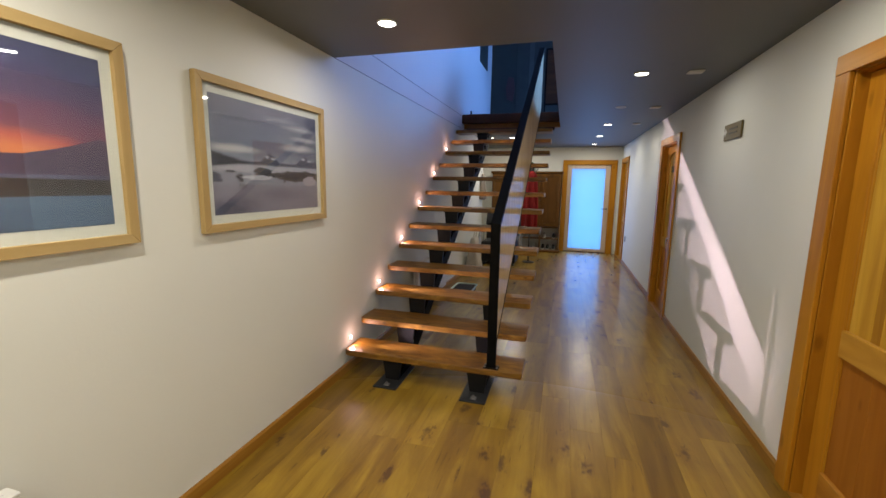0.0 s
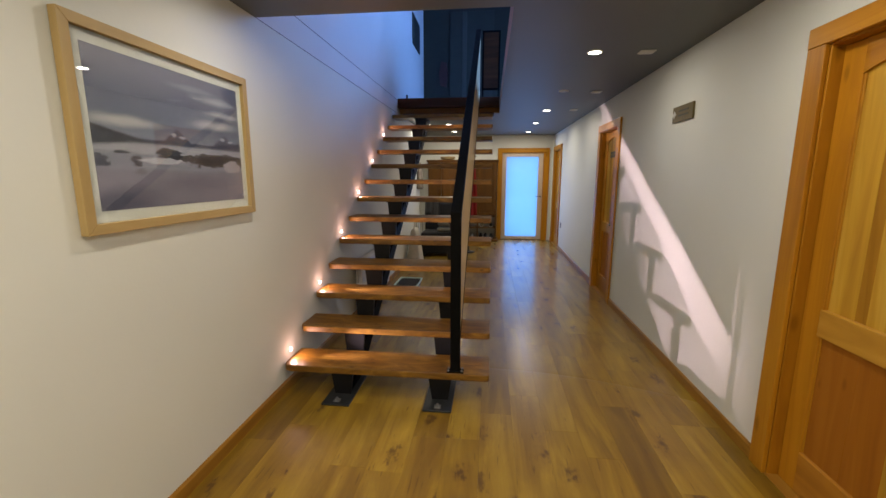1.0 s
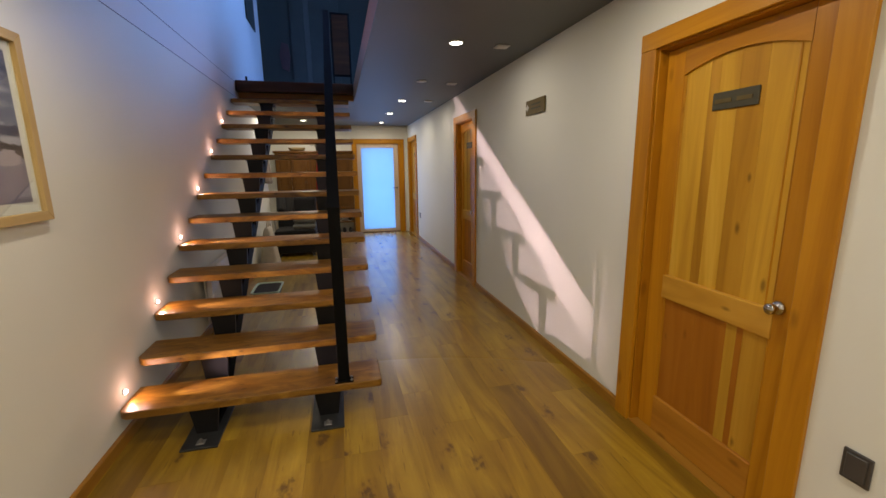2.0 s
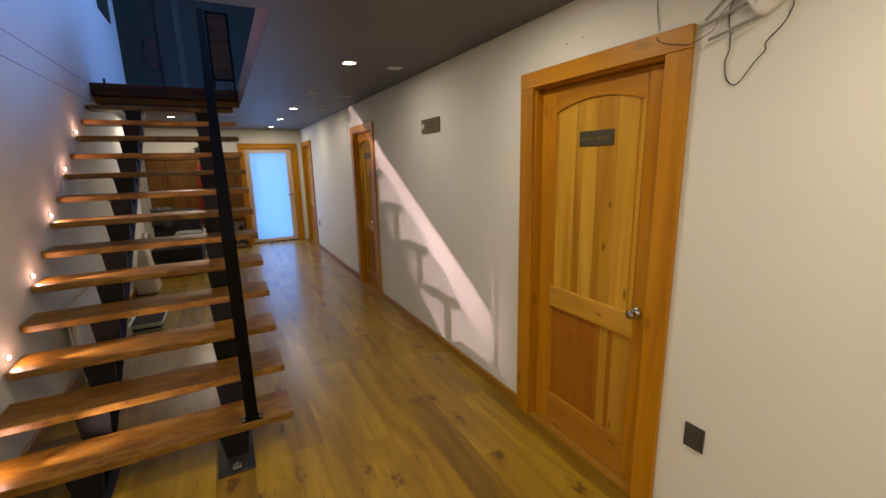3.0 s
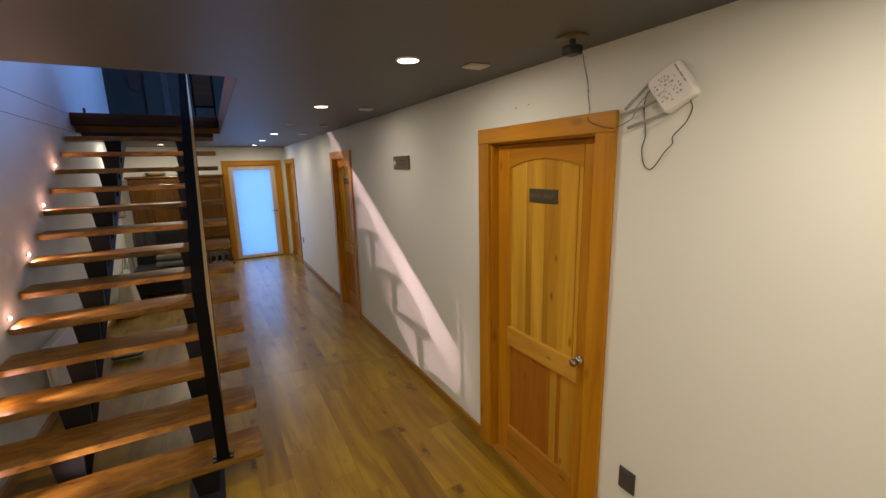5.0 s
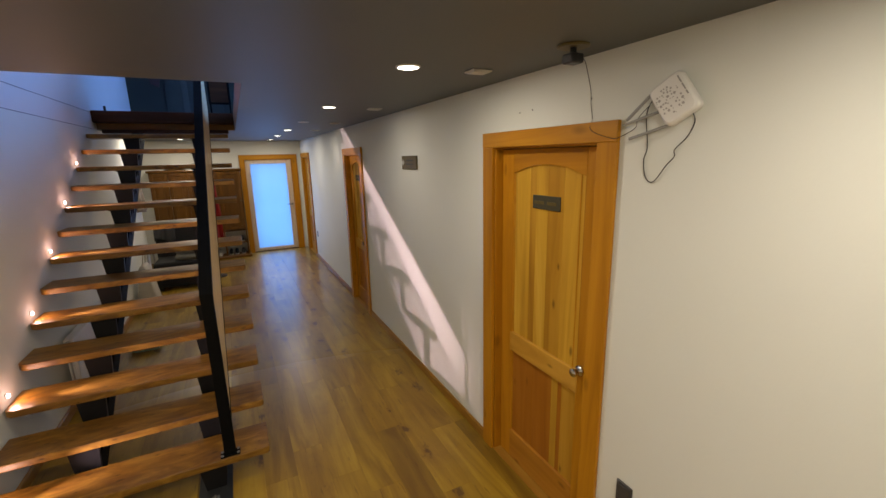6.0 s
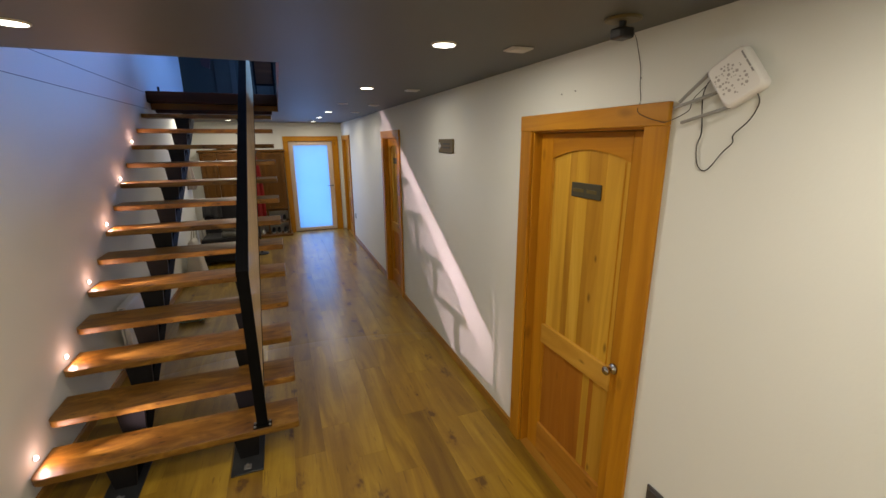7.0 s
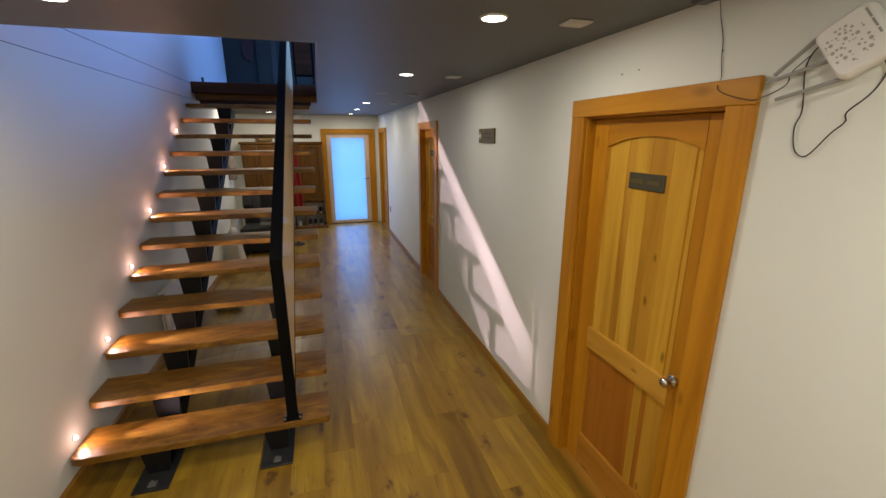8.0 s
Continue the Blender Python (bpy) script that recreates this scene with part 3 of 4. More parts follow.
for vy in (0.85, 2.45, 4.11, 5.61, 6.87):
    c = thing("ceiling_cover", (1.495, vy, CEIL), "small pale rectangular cover plate on the dark ceiling", "cover plate", "ceiling cover plates")
    boxed("plate", (-0.055, 0.055, -0.045, 0.045, -0.009, -0.001), M_PANEL_COVER, c, 0.003)
    boxed("lip", (-0.045, 0.045, -0.035, 0.035, -0.013, -0.0085), M_PANEL_COVER, c, 0.002)

# baseboards
BB = 0.075
def skirting(y0, y1, x, side, name):
    bm = bmesh.new()
    o = [(x, 0.0), (x + side * 0.014, 0.0), (x + side * 0.014, BB - 0.012), (x + side * 0.006, BB), (x, BB)]
    prism(bm, o, 1, y0, y1)
    tagged(part(name, bm, M_BASE), "narrow brown wooden baseboard", "baseboard", kind="structure")
skirting(YB, HALLY, XL, 1, "baseboard")
ends = [YB] + [v for d in DOORS for v in d] + [YE]
for a, b in zip(ends[::2], ends[1::2]):
    skirting(a, b, XR, -1, "baseboard")
skirting(HALLY, YE, HALLX, 1, "baseboard")

# inner doors of the long wall
def arch_rail(bm, y0, y1, z_side, z_mid, z_top, x0, x1):
    n = 14
    low = [(y0 + (y1 - y0) * i / n, z_side + (z_mid - z_side) * (1 - (2 * i / n - 1) ** 2)) for i in range(n + 1)]
    prism(bm, low + [(y1, z_top), (y0, z_top)], 0, x0, x1)


def inner_door(k, y0, y1, label):
    d = thing("door_%d" % k, (XR, y0, 0), label, "door", kind="structure")
    w = y1 - y0
    ci, z_in = CAS, HEAD - 0.085            # casing width, height of the opening
    for a, b in ((0, ci), (w - ci, w)):
        bm = bmesh.new()
        box(bm, -0.022, 0.012 - 0.013, a, b, 0, z_in, 0.003)
        part("casing", bm, M_CASE_V, d)
    boxed("casing", (-0.024, -0.001, 0, w, z_in, HEAD), M_CASE_H, d, 0.003)
    # jamb lining with a stop
    for a, b in ((ci - 0.018, ci + 0.008), (w - ci - 0.008, w - ci + 0.018)):
        boxed("jamb", (0.0, 0.15, a, b, 0, z_in), M_CASE_V, d, 0.002)
    boxed("jamb", (0.0, 0.15, ci + 0.008, w - ci - 0.008, z_in - 0.010, z_in + 0.013), M_CASE_H, d, 0.002)
    # leaf
    L0, L1, F, T = ci + 0.011, w - ci - 0.011, 0.048, 0.088
    st, z_l = 0.118, z_in - 0.014
    boxed("stile", (F, T, L0, L0 + st - 0.015, 0.008, z_l), M_CASE_V, d, 0.003)
    boxed("stile", (F, T, L1 - st + 0.008, L1, 0.008, z_l), M_CASE_V, d, 0.003)
    P0, P1 = L0 + st - 0.015, L1 - st + 0.008
    bm = bmesh.new()
    arch_rail(bm, P0, P1, 1.893, 1.945, z_l, F, T)
    part("top_rail", bm, M_CASE_H, d)
    boxed("middle_rail", (F - 0.004, T, P0 - 0.008, P1 + 0.012, 0.782, 0.908), M_PINE_H, d, 0.006, segments=2)
    boxed("bottom_rail", (F - 0.003, T, P0 - 0.004, P1 + 0.004, 0.008, 0.212), M_ROSE, d, 0.005)
    span = P1 - P0
    for ra, rb, mat in ((0.0, 0.273, M_PINE), (0.273, 0.486, M_PINE_MID), (0.486, 0.655, M_PINE), (0.655, 0.747, M_PINE_MID), (0.747, 1.0, M_PINE)):
        bm = bmesh.new()
        box(bm, F + 0.012, T - 0.01, P0 + span * ra + 0.0003, P0 + span * rb - 0.0003, 0.908, 1.955, 0.0008)
        part("board", bm, mat, d)
    for ra, rb, mat in ((0.0, 0.205, M_PINE_MID), (0.205, 0.257, M_RED), (0.257, 0.347, M_PINE), (0.347, 0.644, M_RED), (0.644, 1.0, M_RED)):
        bm = bmesh.new()
        box(bm, F + 0.012, T - 0.01, P0 + span * ra + 0.0003, P0 + span * rb - 0.0003, 0.212, 0.782, 0.0008)
        part("board", bm, mat, d)
    # thin raised beads round the panels
    for a, b, z0, z1 in ((P0, P0 + 0.010, 0.908, 1.893), (P0 + 0.035, P0 + 0.041, 0.908, 1.90), (P1 - 0.010, P1, 0.908, 1.893), (P0, P0 + 0.008, 0.212, 0.782), (P1 - 0.008, P1, 0.212, 0.782)):
        boxed("bead", (F + 0.005, F + 0.014, a, b, z0, z1), M_CASE_V, d, 0.003)
    bm = bmesh.new()
    turned(bm, [(0.027, 0.0), (0.028, -0.006), (0.023, -0.010), (0.010, -0.014), (0.009, -0.030), (0.017, -0.035), (0.022, -0.043), (0.022, -0.051), (0.016, -0.057), (0.0005, -0.059)],
           pose(0, 0, 0, 0, 90, 0), 20)
    bmesh.ops.recalc_face_normals(bm, faces=bm.faces)
    part("knob", bm, M_CHROME, d, "round chrome door knob", at=(F, 0.195, 0.922), round_off=True)
    boxed("name_plate", (F + 0.004, F + 0.013, w / 2 - 0.11 + 0.0, w / 2 + 0.105, 1.708, 1.782), M_PEWTER, d, 0.002, "grey metal name plate")
    for i, (a, b) in enumerate(((-0.085, -0.015), (0.01, 0.09))):
        boxed("lettering_bar", (F + 0.0015, F + 0.0045, w / 2 + a, w / 2 + b, 1.735, 1.752), M_BRONZE, d)
    boxed("threshold", (-0.01, 0.15, ci - 0.018, w - ci + 0.018, 0.0, 0.007), M_BASE, d, 0.002)
    # dark room behind
    boxed("backing", (0.152, 0.158, ci - 0.018, w - ci + 0.018, 0, z_in), M_BLACK, d)
    return d


inner_door(1, *DOORS[0], "closed orange pine door with arched panel and chrome knob")
inner_door(2, *DOORS[1], "closed orange pine door with arched panel beside the stairs")
inner_door(3, *DOORS[2], "closed orange pine door near the corridor's end")

# glazed door at the corridor's end
g = thing("door_4", (GX0, YE, 0), "frosted glass door in an orange wooden frame, glowing with dusk light", "door", kind="structure")
gw = GX1 - GX0
for a, b in ((0, 0.105), (gw - 0.13, gw)):
    boxed("casing", (a, b, -0.022, -0.001, 0, GZ - 0.105), M_CASE_V, g, 0.003)
boxed("casing", (0, gw, -0.024, -0.001, GZ - 0.105, GZ), M_CASE_X, g, 0.003)
for a, b in ((0.082, 0.105), (gw - 0.13, gw - 0.082)):
    boxed("jamb", (a, b, 0.0, 0.17, 0, GZ - 0.105), M_CASE_V, g)
boxed("jamb", (0.105, gw - 0.13, 0.0, 0.17, GZ - 0.105, GZ - 0.081), M_CASE_X, g)
fx0, fx1, fz1 = 0.107, gw - 0.132, GZ - 0.107
for dims in ((fx0, fx0 + 0.095, 0.012, fz1), (fx1 - 0.105, fx1, 0.012, fz1)):
    boxed("leaf_frame", (dims[0], dims[1], 0.02, 0.065, dims[2], dims[3]), M_FRAME_PALE, g, 0.004)
for z0, z1 in ((0.012, 0.08), (1.92, fz1)):
    boxed("leaf_frame", (fx0 + 0.095, fx1 - 0.105, 0.02, 0.065, z0, z1), M_FRAME_PALE, g, 0.004)
pane = boxed("pane", (fx0 + 0.095, fx1 - 0.105, 0.04, 0.046, 0.08, 1.92), M_FROST, g, 0.0, "frosted glass pane")
pane.visible_shadow = False
bm = bmesh.new()
turned(bm, [(0.022, 0.0), (0.022, -0.008), (0.010, -0.012), (0.010, -0.045)], pose(fx1 - 0.042, 0.02, 1.02, -90, 0, 0) @ pose(0, 0, 0, 180, 0, 0), 14)
box(bm, fx1 - 0.155, fx1 - 0.032, -0.032, -0.016, 1.012, 1.03, 0.004)
bmesh.ops.recalc_face_normals(bm, faces=bm.faces)
part("handle", bm, M_BOLT, g, "grey lever handle")
boxed("threshold", (0.082, gw - 0.082, -0.01, 0.17, 0.0, 0.011), M_LANDING, g, 0.002)

# ---- staircase ----
RISE, RUN, TY0, TX0, TX1, TT, TD = 0.1757, 0.2805, 3.187, XL + 0.010, 0.378, 0.046, 0.29
Z1 = 0.214          # top of the lowest tread
SLOPE = RISE / RUN
stair = thing("staircase", (0, TY0, 0), "open staircase of brown wooden treads on black steel stringers", "staircase")


def tread_mesh(x0, x1, depth):
    """A thick board with rounded front corners and eased edges, front edge at y 0, top at z 0."""
    bm = bmesh.new()
    r, o = 0.055, []
    for i in range(7):
        a = math.pi + i / 6 * math.pi / 2
        o.append((x0 + r + r * math.cos(a), r + r * math.sin(a)))
    for i in range(7):
        a = -math.pi / 2 + i / 6 * math.pi / 2
        o.append((x1 - 0.02 + 0.02 * math.cos(a), 0.02 + 0.02 * math.sin(a)))
    o += [(x1, depth), (x0, depth)]
    rows = []
    for inset, z in ((0.006, -TT), (0.0015, -TT + 0.002), (0, -TT + 0.006), (0, -0.006), (0.0015, -0.0018), (0.005, 0.0)):
        cx, cy = (x0 + x1) / 2, depth / 2
        rows.append([bm.verts.new((p[0] + (inset if p[0] < cx else -inset), p[1] + (inset if p[1] < cy else -inset), z)) for p in o])
    k = len(o)
    for a, b in zip(rows, rows[1:]):
        for i in range(k):
            bm.faces.new((a[i], a[(i + 1) % k], b[(i + 1) % k], b[i]))
    bm.faces.new(rows[0][::-1])
    bm.faces.new(rows[-1])
    bmesh.ops.recalc_face_normals(bm, faces=bm.faces)
    return to_mesh("tread", bm, M_TREAD)


tm = tread_mesh(TX0, TX1, TD)
for k in range(13):
    t = new("tread", tm)
    t.parent = stair
    t.location = (0, RUN * k, Z1 + RISE * k)

SX = (-0.622, 0.050)
for si, sx in enumerate(SX):
    # sloping box beam
    y1 = 7.10
    lo = lambda y: SLOPE * (y - TY0) - 0.195
    bm = bmesh.new()
    yb = TY0 + 0.195 / SLOPE
    prism(bm, [(yb - TY0, 0.0), (y1 - TY0, lo(y1)), (y1 - TY0, lo(y1) + 0.155), (yb - 0.155 / SLOPE - TY0, 0.0)], 0, sx - 0.052, sx + 0.052)
    s = part("stringer", bm, M_STEEL, stair, "black steel box stringer")
    bm = bmesh.new()
    box(bm, sx - 0.093, sx + 0.093, -0.112, 0.30, 0.0, 0.012, 0.002)
    part("base_plate", bm, M_DARKSTEEL, s, "black floor plate")
    boxed("washer_plate", (sx - 0.022, sx + 0.022, -0.085, -0.041, 0.012, 0.017), M_BOLT, s, 0.002)
    bm = bmesh.new()
    turned(bm, [(0.013, 0.017), (0.013, 0.026), (0.008, 0.027), (0.008, 0.036)], pose(sx, -0.063, 0), 6)
    part("bolt", bm, M_BOLT, s)
    for k in range(13):
        zb = Z1 + RISE * k - TT
        yk = RUN * k
        bm = bmesh.new()
        box(bm, sx - 0.085, sx + 0.085, yk + 0.03, yk + 0.27, zb - 0.009, zb - 0.001)
        yf = yk + 0.03
        zl = max(0.012, lo(yf + TY0) + 0.10)
        prism(bm, [(sx - 0.048, zl), (sx + 0.060, zl), (sx + 0.080, zb - 0.009), (sx - 0.072, zb - 0.009)], 1, yf, yf + 0.026)
        part("bracket", bm, M_SATIN, s)

# balustrade
RX = 0.155
RS = 0.60
post_top = 1.235
bm = bmesh.new()
box(bm, RX - 0.033, RX + 0.033, 0.027, 0.049, Z1 + 0.004, post_top, 0.002)
p = part("post", bm, M_STEEL, stair, "black flat steel post")
bm = bmesh.new()
box(bm, RX - 0.055, RX + 0.055, 0.010, 0.072, Z1, Z1 + 0.008, 0.002)
part("foot", bm, M_STEEL, p)
for bx in (-0.045, 0.045):
    for by in (0.021, 0.061):
        bm = bmesh.new()
        turned(bm, [(0.008, Z1 + 0.008), (0.008, Z1 + 0.015), (0.004, Z1 + 0.018)], pose(RX + bx, by, 0), 8)
        part("bolt", bm, M_BOLT, p)
RY1 = 3.80
rail_z = lambda y: post_top + RS * (y - 0.045)
bm = bmesh.new()
prism(bm, [(0.027, post_top - 0.004), (RY1, rail_z(RY1)), (RY1, rail_z(RY1) + 0.036), (0.025, post_top + 0.030)], 0, RX - 0.034, RX + 0.034)
part("handrail", bm, M_STEEL, stair, "black flat steel handrail")
bm = bmesh.new()
box(bm, RX - 0.033, RX + 0.033, RY1 + 0.001, RY1 + 0.04, UP - 0.02, rail_z(RY1) + 0.02, 0.002)
part("post", bm, M_STEEL, stair, "black flat steel post")
bm = bmesh.new()
gz = lambda y: 0.372 + 0.60 * y
prism(bm, [(0.062, gz(0.062)), (RY1 - 0.005, gz(RY1 - 0.005)), (RY1 - 0.005, rail_z(RY1 - 0.005) - 0.004), (0.062, rail_z(0.062) - 0.004)], 0, RX + 0.017, RX + 0.027)
part("glass_panel", bm, M_DUST_REFLECTION, stair, "dusty streaked glass balustrade panel, reflected wall and floor put into its tan colour")
bm = bmesh.new()
prism(bm, [(0.062, gz(0.062) - 0.014), (RY1 - 0.005, gz(RY1 - 0.005) - 0.014), (RY1 - 0.005, gz(RY1 - 0.005) - 0.001), (0.062, gz(0.062) - 0.001)], 0, RX + 0.013, RX + 0.031)
part("bottom_channel", bm, M_STEEL, stair, "thin black glazing channel")

# upper landing
ld = thing("landing", (0, WY1, CEIL), "dark brown wooden landing edge at the head of the stairs", "landing", kind="structure")
boxed("fascia", (XL + 0.07, WX1 - 0.08, -0.015, 0.10, -0.045, 0.0), M_LANDING, ld, 0.005)
boxed("riser_board", (XL + 0.02, WX1 - 0.004, 0.035, 0.10, 0.0005, 0.075), M_RISER, ld, 0.003)
boxed("nosing", (XL + 0.002, WX1 - 0.004, -0.045, 0.119, 0.076, UP - CEIL + 0.004), M_LANDING, ld, 0.01, segments=2)
bm = bmesh.new()
turned(bm, [(0.013, 0.0), (0.013, 0.05), (0.006, 0.055)], pose(XL + 0.14, -0.01, UP - CEIL + 0.0045), 12)
part("stop_peg", bm, M_BLACK, ld)
guard = thing("guard_panel", (0.335, 7.16, UP), "brown wooden guard panel in a black steel frame above the stairs", "guard panel")
for d in ((-0.13, -0.105, 0.13, 0.95), (0.105, 0.13, 0.13, 0.95), (-0.105, 0.105, 0.13, 0.155), (-0.105, 0.105, 0.925, 0.95)):
    boxed("frame_bar", (d[0], d[1], 0, 0.03, d[2], d[3]), M_STEEL, guard, 0.002)
for fx in (-0.115, 0.115):
    boxed("foot", (fx - 0.01, fx + 0.01, 0.0, 0.03, 0.004, 0.13), M_STEEL, guard)
boxed("infill", (-0.105, 0.105, 0.008, 0.022, 0.155, 0.925), M_LANDING, guard)
bm = bmesh.new()
tube(bm, [(WX1 + 0.03, WY0 + 0.02, UP + 0.02), (WX1 + 0.03, 7.06, UP + 0.02)], 0.014)
tagged(part("edge_rail", bm, M_STEEL), "thin black steel rail along the stairwell edge", "rail", kind="structure")

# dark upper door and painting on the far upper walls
ud = thing("door_5", (-0.05, 9.5, UP), "dark upper door with a pale vertical strip, shade put into its colours", "door", kind="structure")
# leaf and strip colours are darkened to carry the upper storey's shade
boxed("leaf", (-0.45, 0.42, -0.03, -0.002, 0.0, 2.05), plain("shade_dark_green_door", (0.019, 0.024, 0.019), 0.6, 0.0, 0.5, 3), ud, 0.004)
boxed("strip", (-0.20, -0.11, -0.042, -0.031, 0.0, 2.05), plain("shade_grey_strip", (0.045, 0.05, 0.045), 0.6), ud, 0.004)
rw = thing("wall_ornament", (-0.62, 9.49, 3.30), "dark reddish ornament hanging on the upper wall", "ornament")
bm = bmesh.new()
prism(bm, [(-0.07, 0.0), (0.05, -0.05), (0.09, 0.2), (0.06, 0.42), (-0.05, 0.45), (-0.10, 0.22)], 1, -0.03, -0.002)
part("body", bm, plain("dark_red", (0.045, 0.014, 0.014), 0.7, 0.0, 0.5, 8), rw)
up_pic = thing("dark_picture", (XL, 8.6, 3.75), "dark framed picture on the upper stairwell wall", "picture")
boxed("board", (0.002, 0.02, -0.35, 0.35, 0.0, 0.5), M_SHADE_DARK, up_pic, 0.003)

# ---- step lights ----
for ly, lz in LEDS:
    s = thing("step_light", (XL, ly, lz), "small round warm LED step light on the wall, switched on", "wall light", "stair step lights")
    bm = bmesh.new()
    turned(bm, [(0.017, 0.001), (0.017, 0.006), (0.015, 0.008), (0.013, 0.008)], pose(0, 0, 0, 0, 90, 0), 18)
    part("rim", bm, M_LEDRIM, s)
    bm = bmesh.new()
    turned(bm, [(0.0145, 0.0085), (0.0135, 0.013), (0.010, 0.018), (0.003, 0.021)], pose(0, 0, 0, 0, 90, 0), 16)
    part("lens", bm, M_LEDGLOW, s, "glowing lens")

# ---- pictures ----
M_SUNSET = picture_material("printed_sunset_landscape",
    [(0.43, (0.55, 0.17, 0.065)), (0.50, (0.40, 0.085, 0.065)), (0.59, (0.15, 0.038, 0.075)), (0.75, (0.062, 0.030, 0.088)), (0.95, (0.034, 0.038, 0.105))],
    [(0.415, 0.035, 2.6, 3.1, (0.044, 0.026, 0.062), (0.056, 0.033, 0.076), (0.97, 0.26, 0.10), (0.1, 0.3, 0.03)),
     (0.305, 0.02, 1.5, 8.0, (0.044, 0.028, 0.064), (0.075, 0.085, 0.15)),
     (0.285, 0.03, 1.2, 5.2, (0.022, 0.016, 0.018), (0.034, 0.026, 0.027)),
     (0.185, 0.006, 1.5, 1.7, (0.062, 0.105, 0.18), (0.080, 0.130, 0.21))], 5.0, 0.22, 0.62, 0.20)
M_LAGOON = lagoon_print()


def framed_picture(y0, y1, z0, z1, print_mat, label):
    pic = thing("framed_picture", (XL, (y0 + y1) / 2, z0), label, "picture", "framed landscapes")
    w, h, b, d = (y1 - y0) / 2, z1 - z0, 0.038, 0.034
    g = 0.0006
    for sd in (-1, 1):
        bm = bmesh.new()
        prism(bm, [(sd * w, g), (sd * w, h - g), (sd * (w - b), h - b - g), (sd * (w - b), b + g)], 0, 0.004, d)
        bmesh.ops.bevel(bm, geom=bm.edges[:], offset=0.0015, segments=1, affect="EDGES")
        part("frame_bar", bm, M_OAK_V, pic)
    for z_out, z_in in ((0.0, b), (h, h - b)):
        bm = bmesh.new()
        prism(bm, [(-w + g, z_out), (w - g, z_out), (w - b - g, z_in), (-w + b + g, z_in)], 0, 0.004, d)
        bmesh.ops.bevel(bm, geom=bm.edges[:], offset=0.0015, segments=1, affect="EDGES")
        part("frame_bar", bm, M_OAK, pic)
    boxed("mat_board", (0.006, 0.013, -w + b, w - b, b, h - b), M_MAT, pic, 0.0, "white mat board")
    boxed("print", (0.0132, 0.0142, -w + b + 0.042, w - b - 0.042, b + 0.042, h - b - 0.042), print_mat, pic, 0.0, "landscape print")
    gl = boxed("glazing", (0.018, 0.020, -w + b, w - b, b, h - b), M_GLASS, pic)
    gl.visible_shadow = False
    boxed("backing", (0.001, 0.0055, -w + 0.01, w - 0.01, 0.01, h - 0.01), M_BROWN, pic)


framed_picture(1.937, 2.968, 1.278, 2.013, M_LAGOON, "pale oak framed print of a grey ice lagoon on white wall")
framed_picture(0.596, 1.627, 1.279, 2.020, M_SUNSET, "pale oak framed print of a purple and orange sunset lake")

# ---- east wall fittings ----
sg = thing("wall_sign", (XR, 4.06, 1.95), "small tarnished bronze sign plate on the white wall", "sign")
boxed("plate", (-0.016, -0.002, -0.165, 0.165, -0.058, 0.058), M_BRONZE, sg, 0.003)
bm = bmesh.new()
prism(bm, [(0.10, 0.0), (0.135, 0.03), (0.135, 0.012), (0.155, 0.012), (0.155, -0.012), (0.135, -0.012), (0.135, -0.03)], 0, -0.019, -0.0155)
part("arrow", bm, M_PANEL_COVER, sg, "pale arrow shape")
for bz in (-0.02, 0.012):
    boxed("lettering_bar", (-0.0185, -0.0155, -0.10, 0.06, bz, bz + 0.012), M_PEWTER, sg)

sk = thing("wall_socket", (XR, 1.667, 0.497), "dark grey metal wall switch plate low on the wall", "switch")
boxed("plate", (-0.010, -0.001, -0.041, 0.041, -0.054, 0.054), M_GREYCOVER, sk, 0.004, segments=2)
boxed("rocker", (-0.014, -0.0095, -0.030, 0.030, -0.043, 0.043), M_GREYCOVER, sk, 0.003)
sk2 = thing("wall_socket", (XR, 9.13, 0.52), "small grey wall switch near the far door", "switch")
boxed("plate", (-0.010, -0.001, -0.041, 0.041, -0.054, 0.054), M_GREYCOVER, sk2, 0.004)

for ny, nz in ((2.49, 2.214), (2.385, 2.219), (1.99, 2.225)):
    bm = bmesh.new()
    turned(bm, [(0.0028, 0.0), (0.0028, -0.004), (0.0015, -0.005)], pose(XR - 0.0, ny, nz, 0, 90, 0), 8)
    tagged(part("nail", bm, M_DARKSTEEL), "small dark nail in the white wall", "nail", "nails in the wall")

M_AERIAL = plain("grey_aerial_plastic", (0.30, 0.30, 0.29), 0.4)
# router: a rounded white case hung askew, with three aerials
rt = thing("router", (XR, 1.590, 2.173), "white perforated router hung askew on the wall with three aerials", "router")
tilt = pose(0, 0, 0, -30, 0, 0) @ Matrix(((1, 0, 0, 0), (0, 1, 0.10, 0), (0, 0, 1, 0), (0, 0, 0, 1)))


def rounded(w, h, r, n=6):
    o = []
    for cx, cy, a0 in ((w - r, h - r, 0), (-w + r, h - r, 90), (-w + r, -h + r, 180), (w - r, -h + r, 270)):
        o += [(cx + r * math.cos(radians(a0 + 90 * i / n)), cy + r * math.sin(radians(a0 + 90 * i / n))) for i in range(n + 1)]
    return o


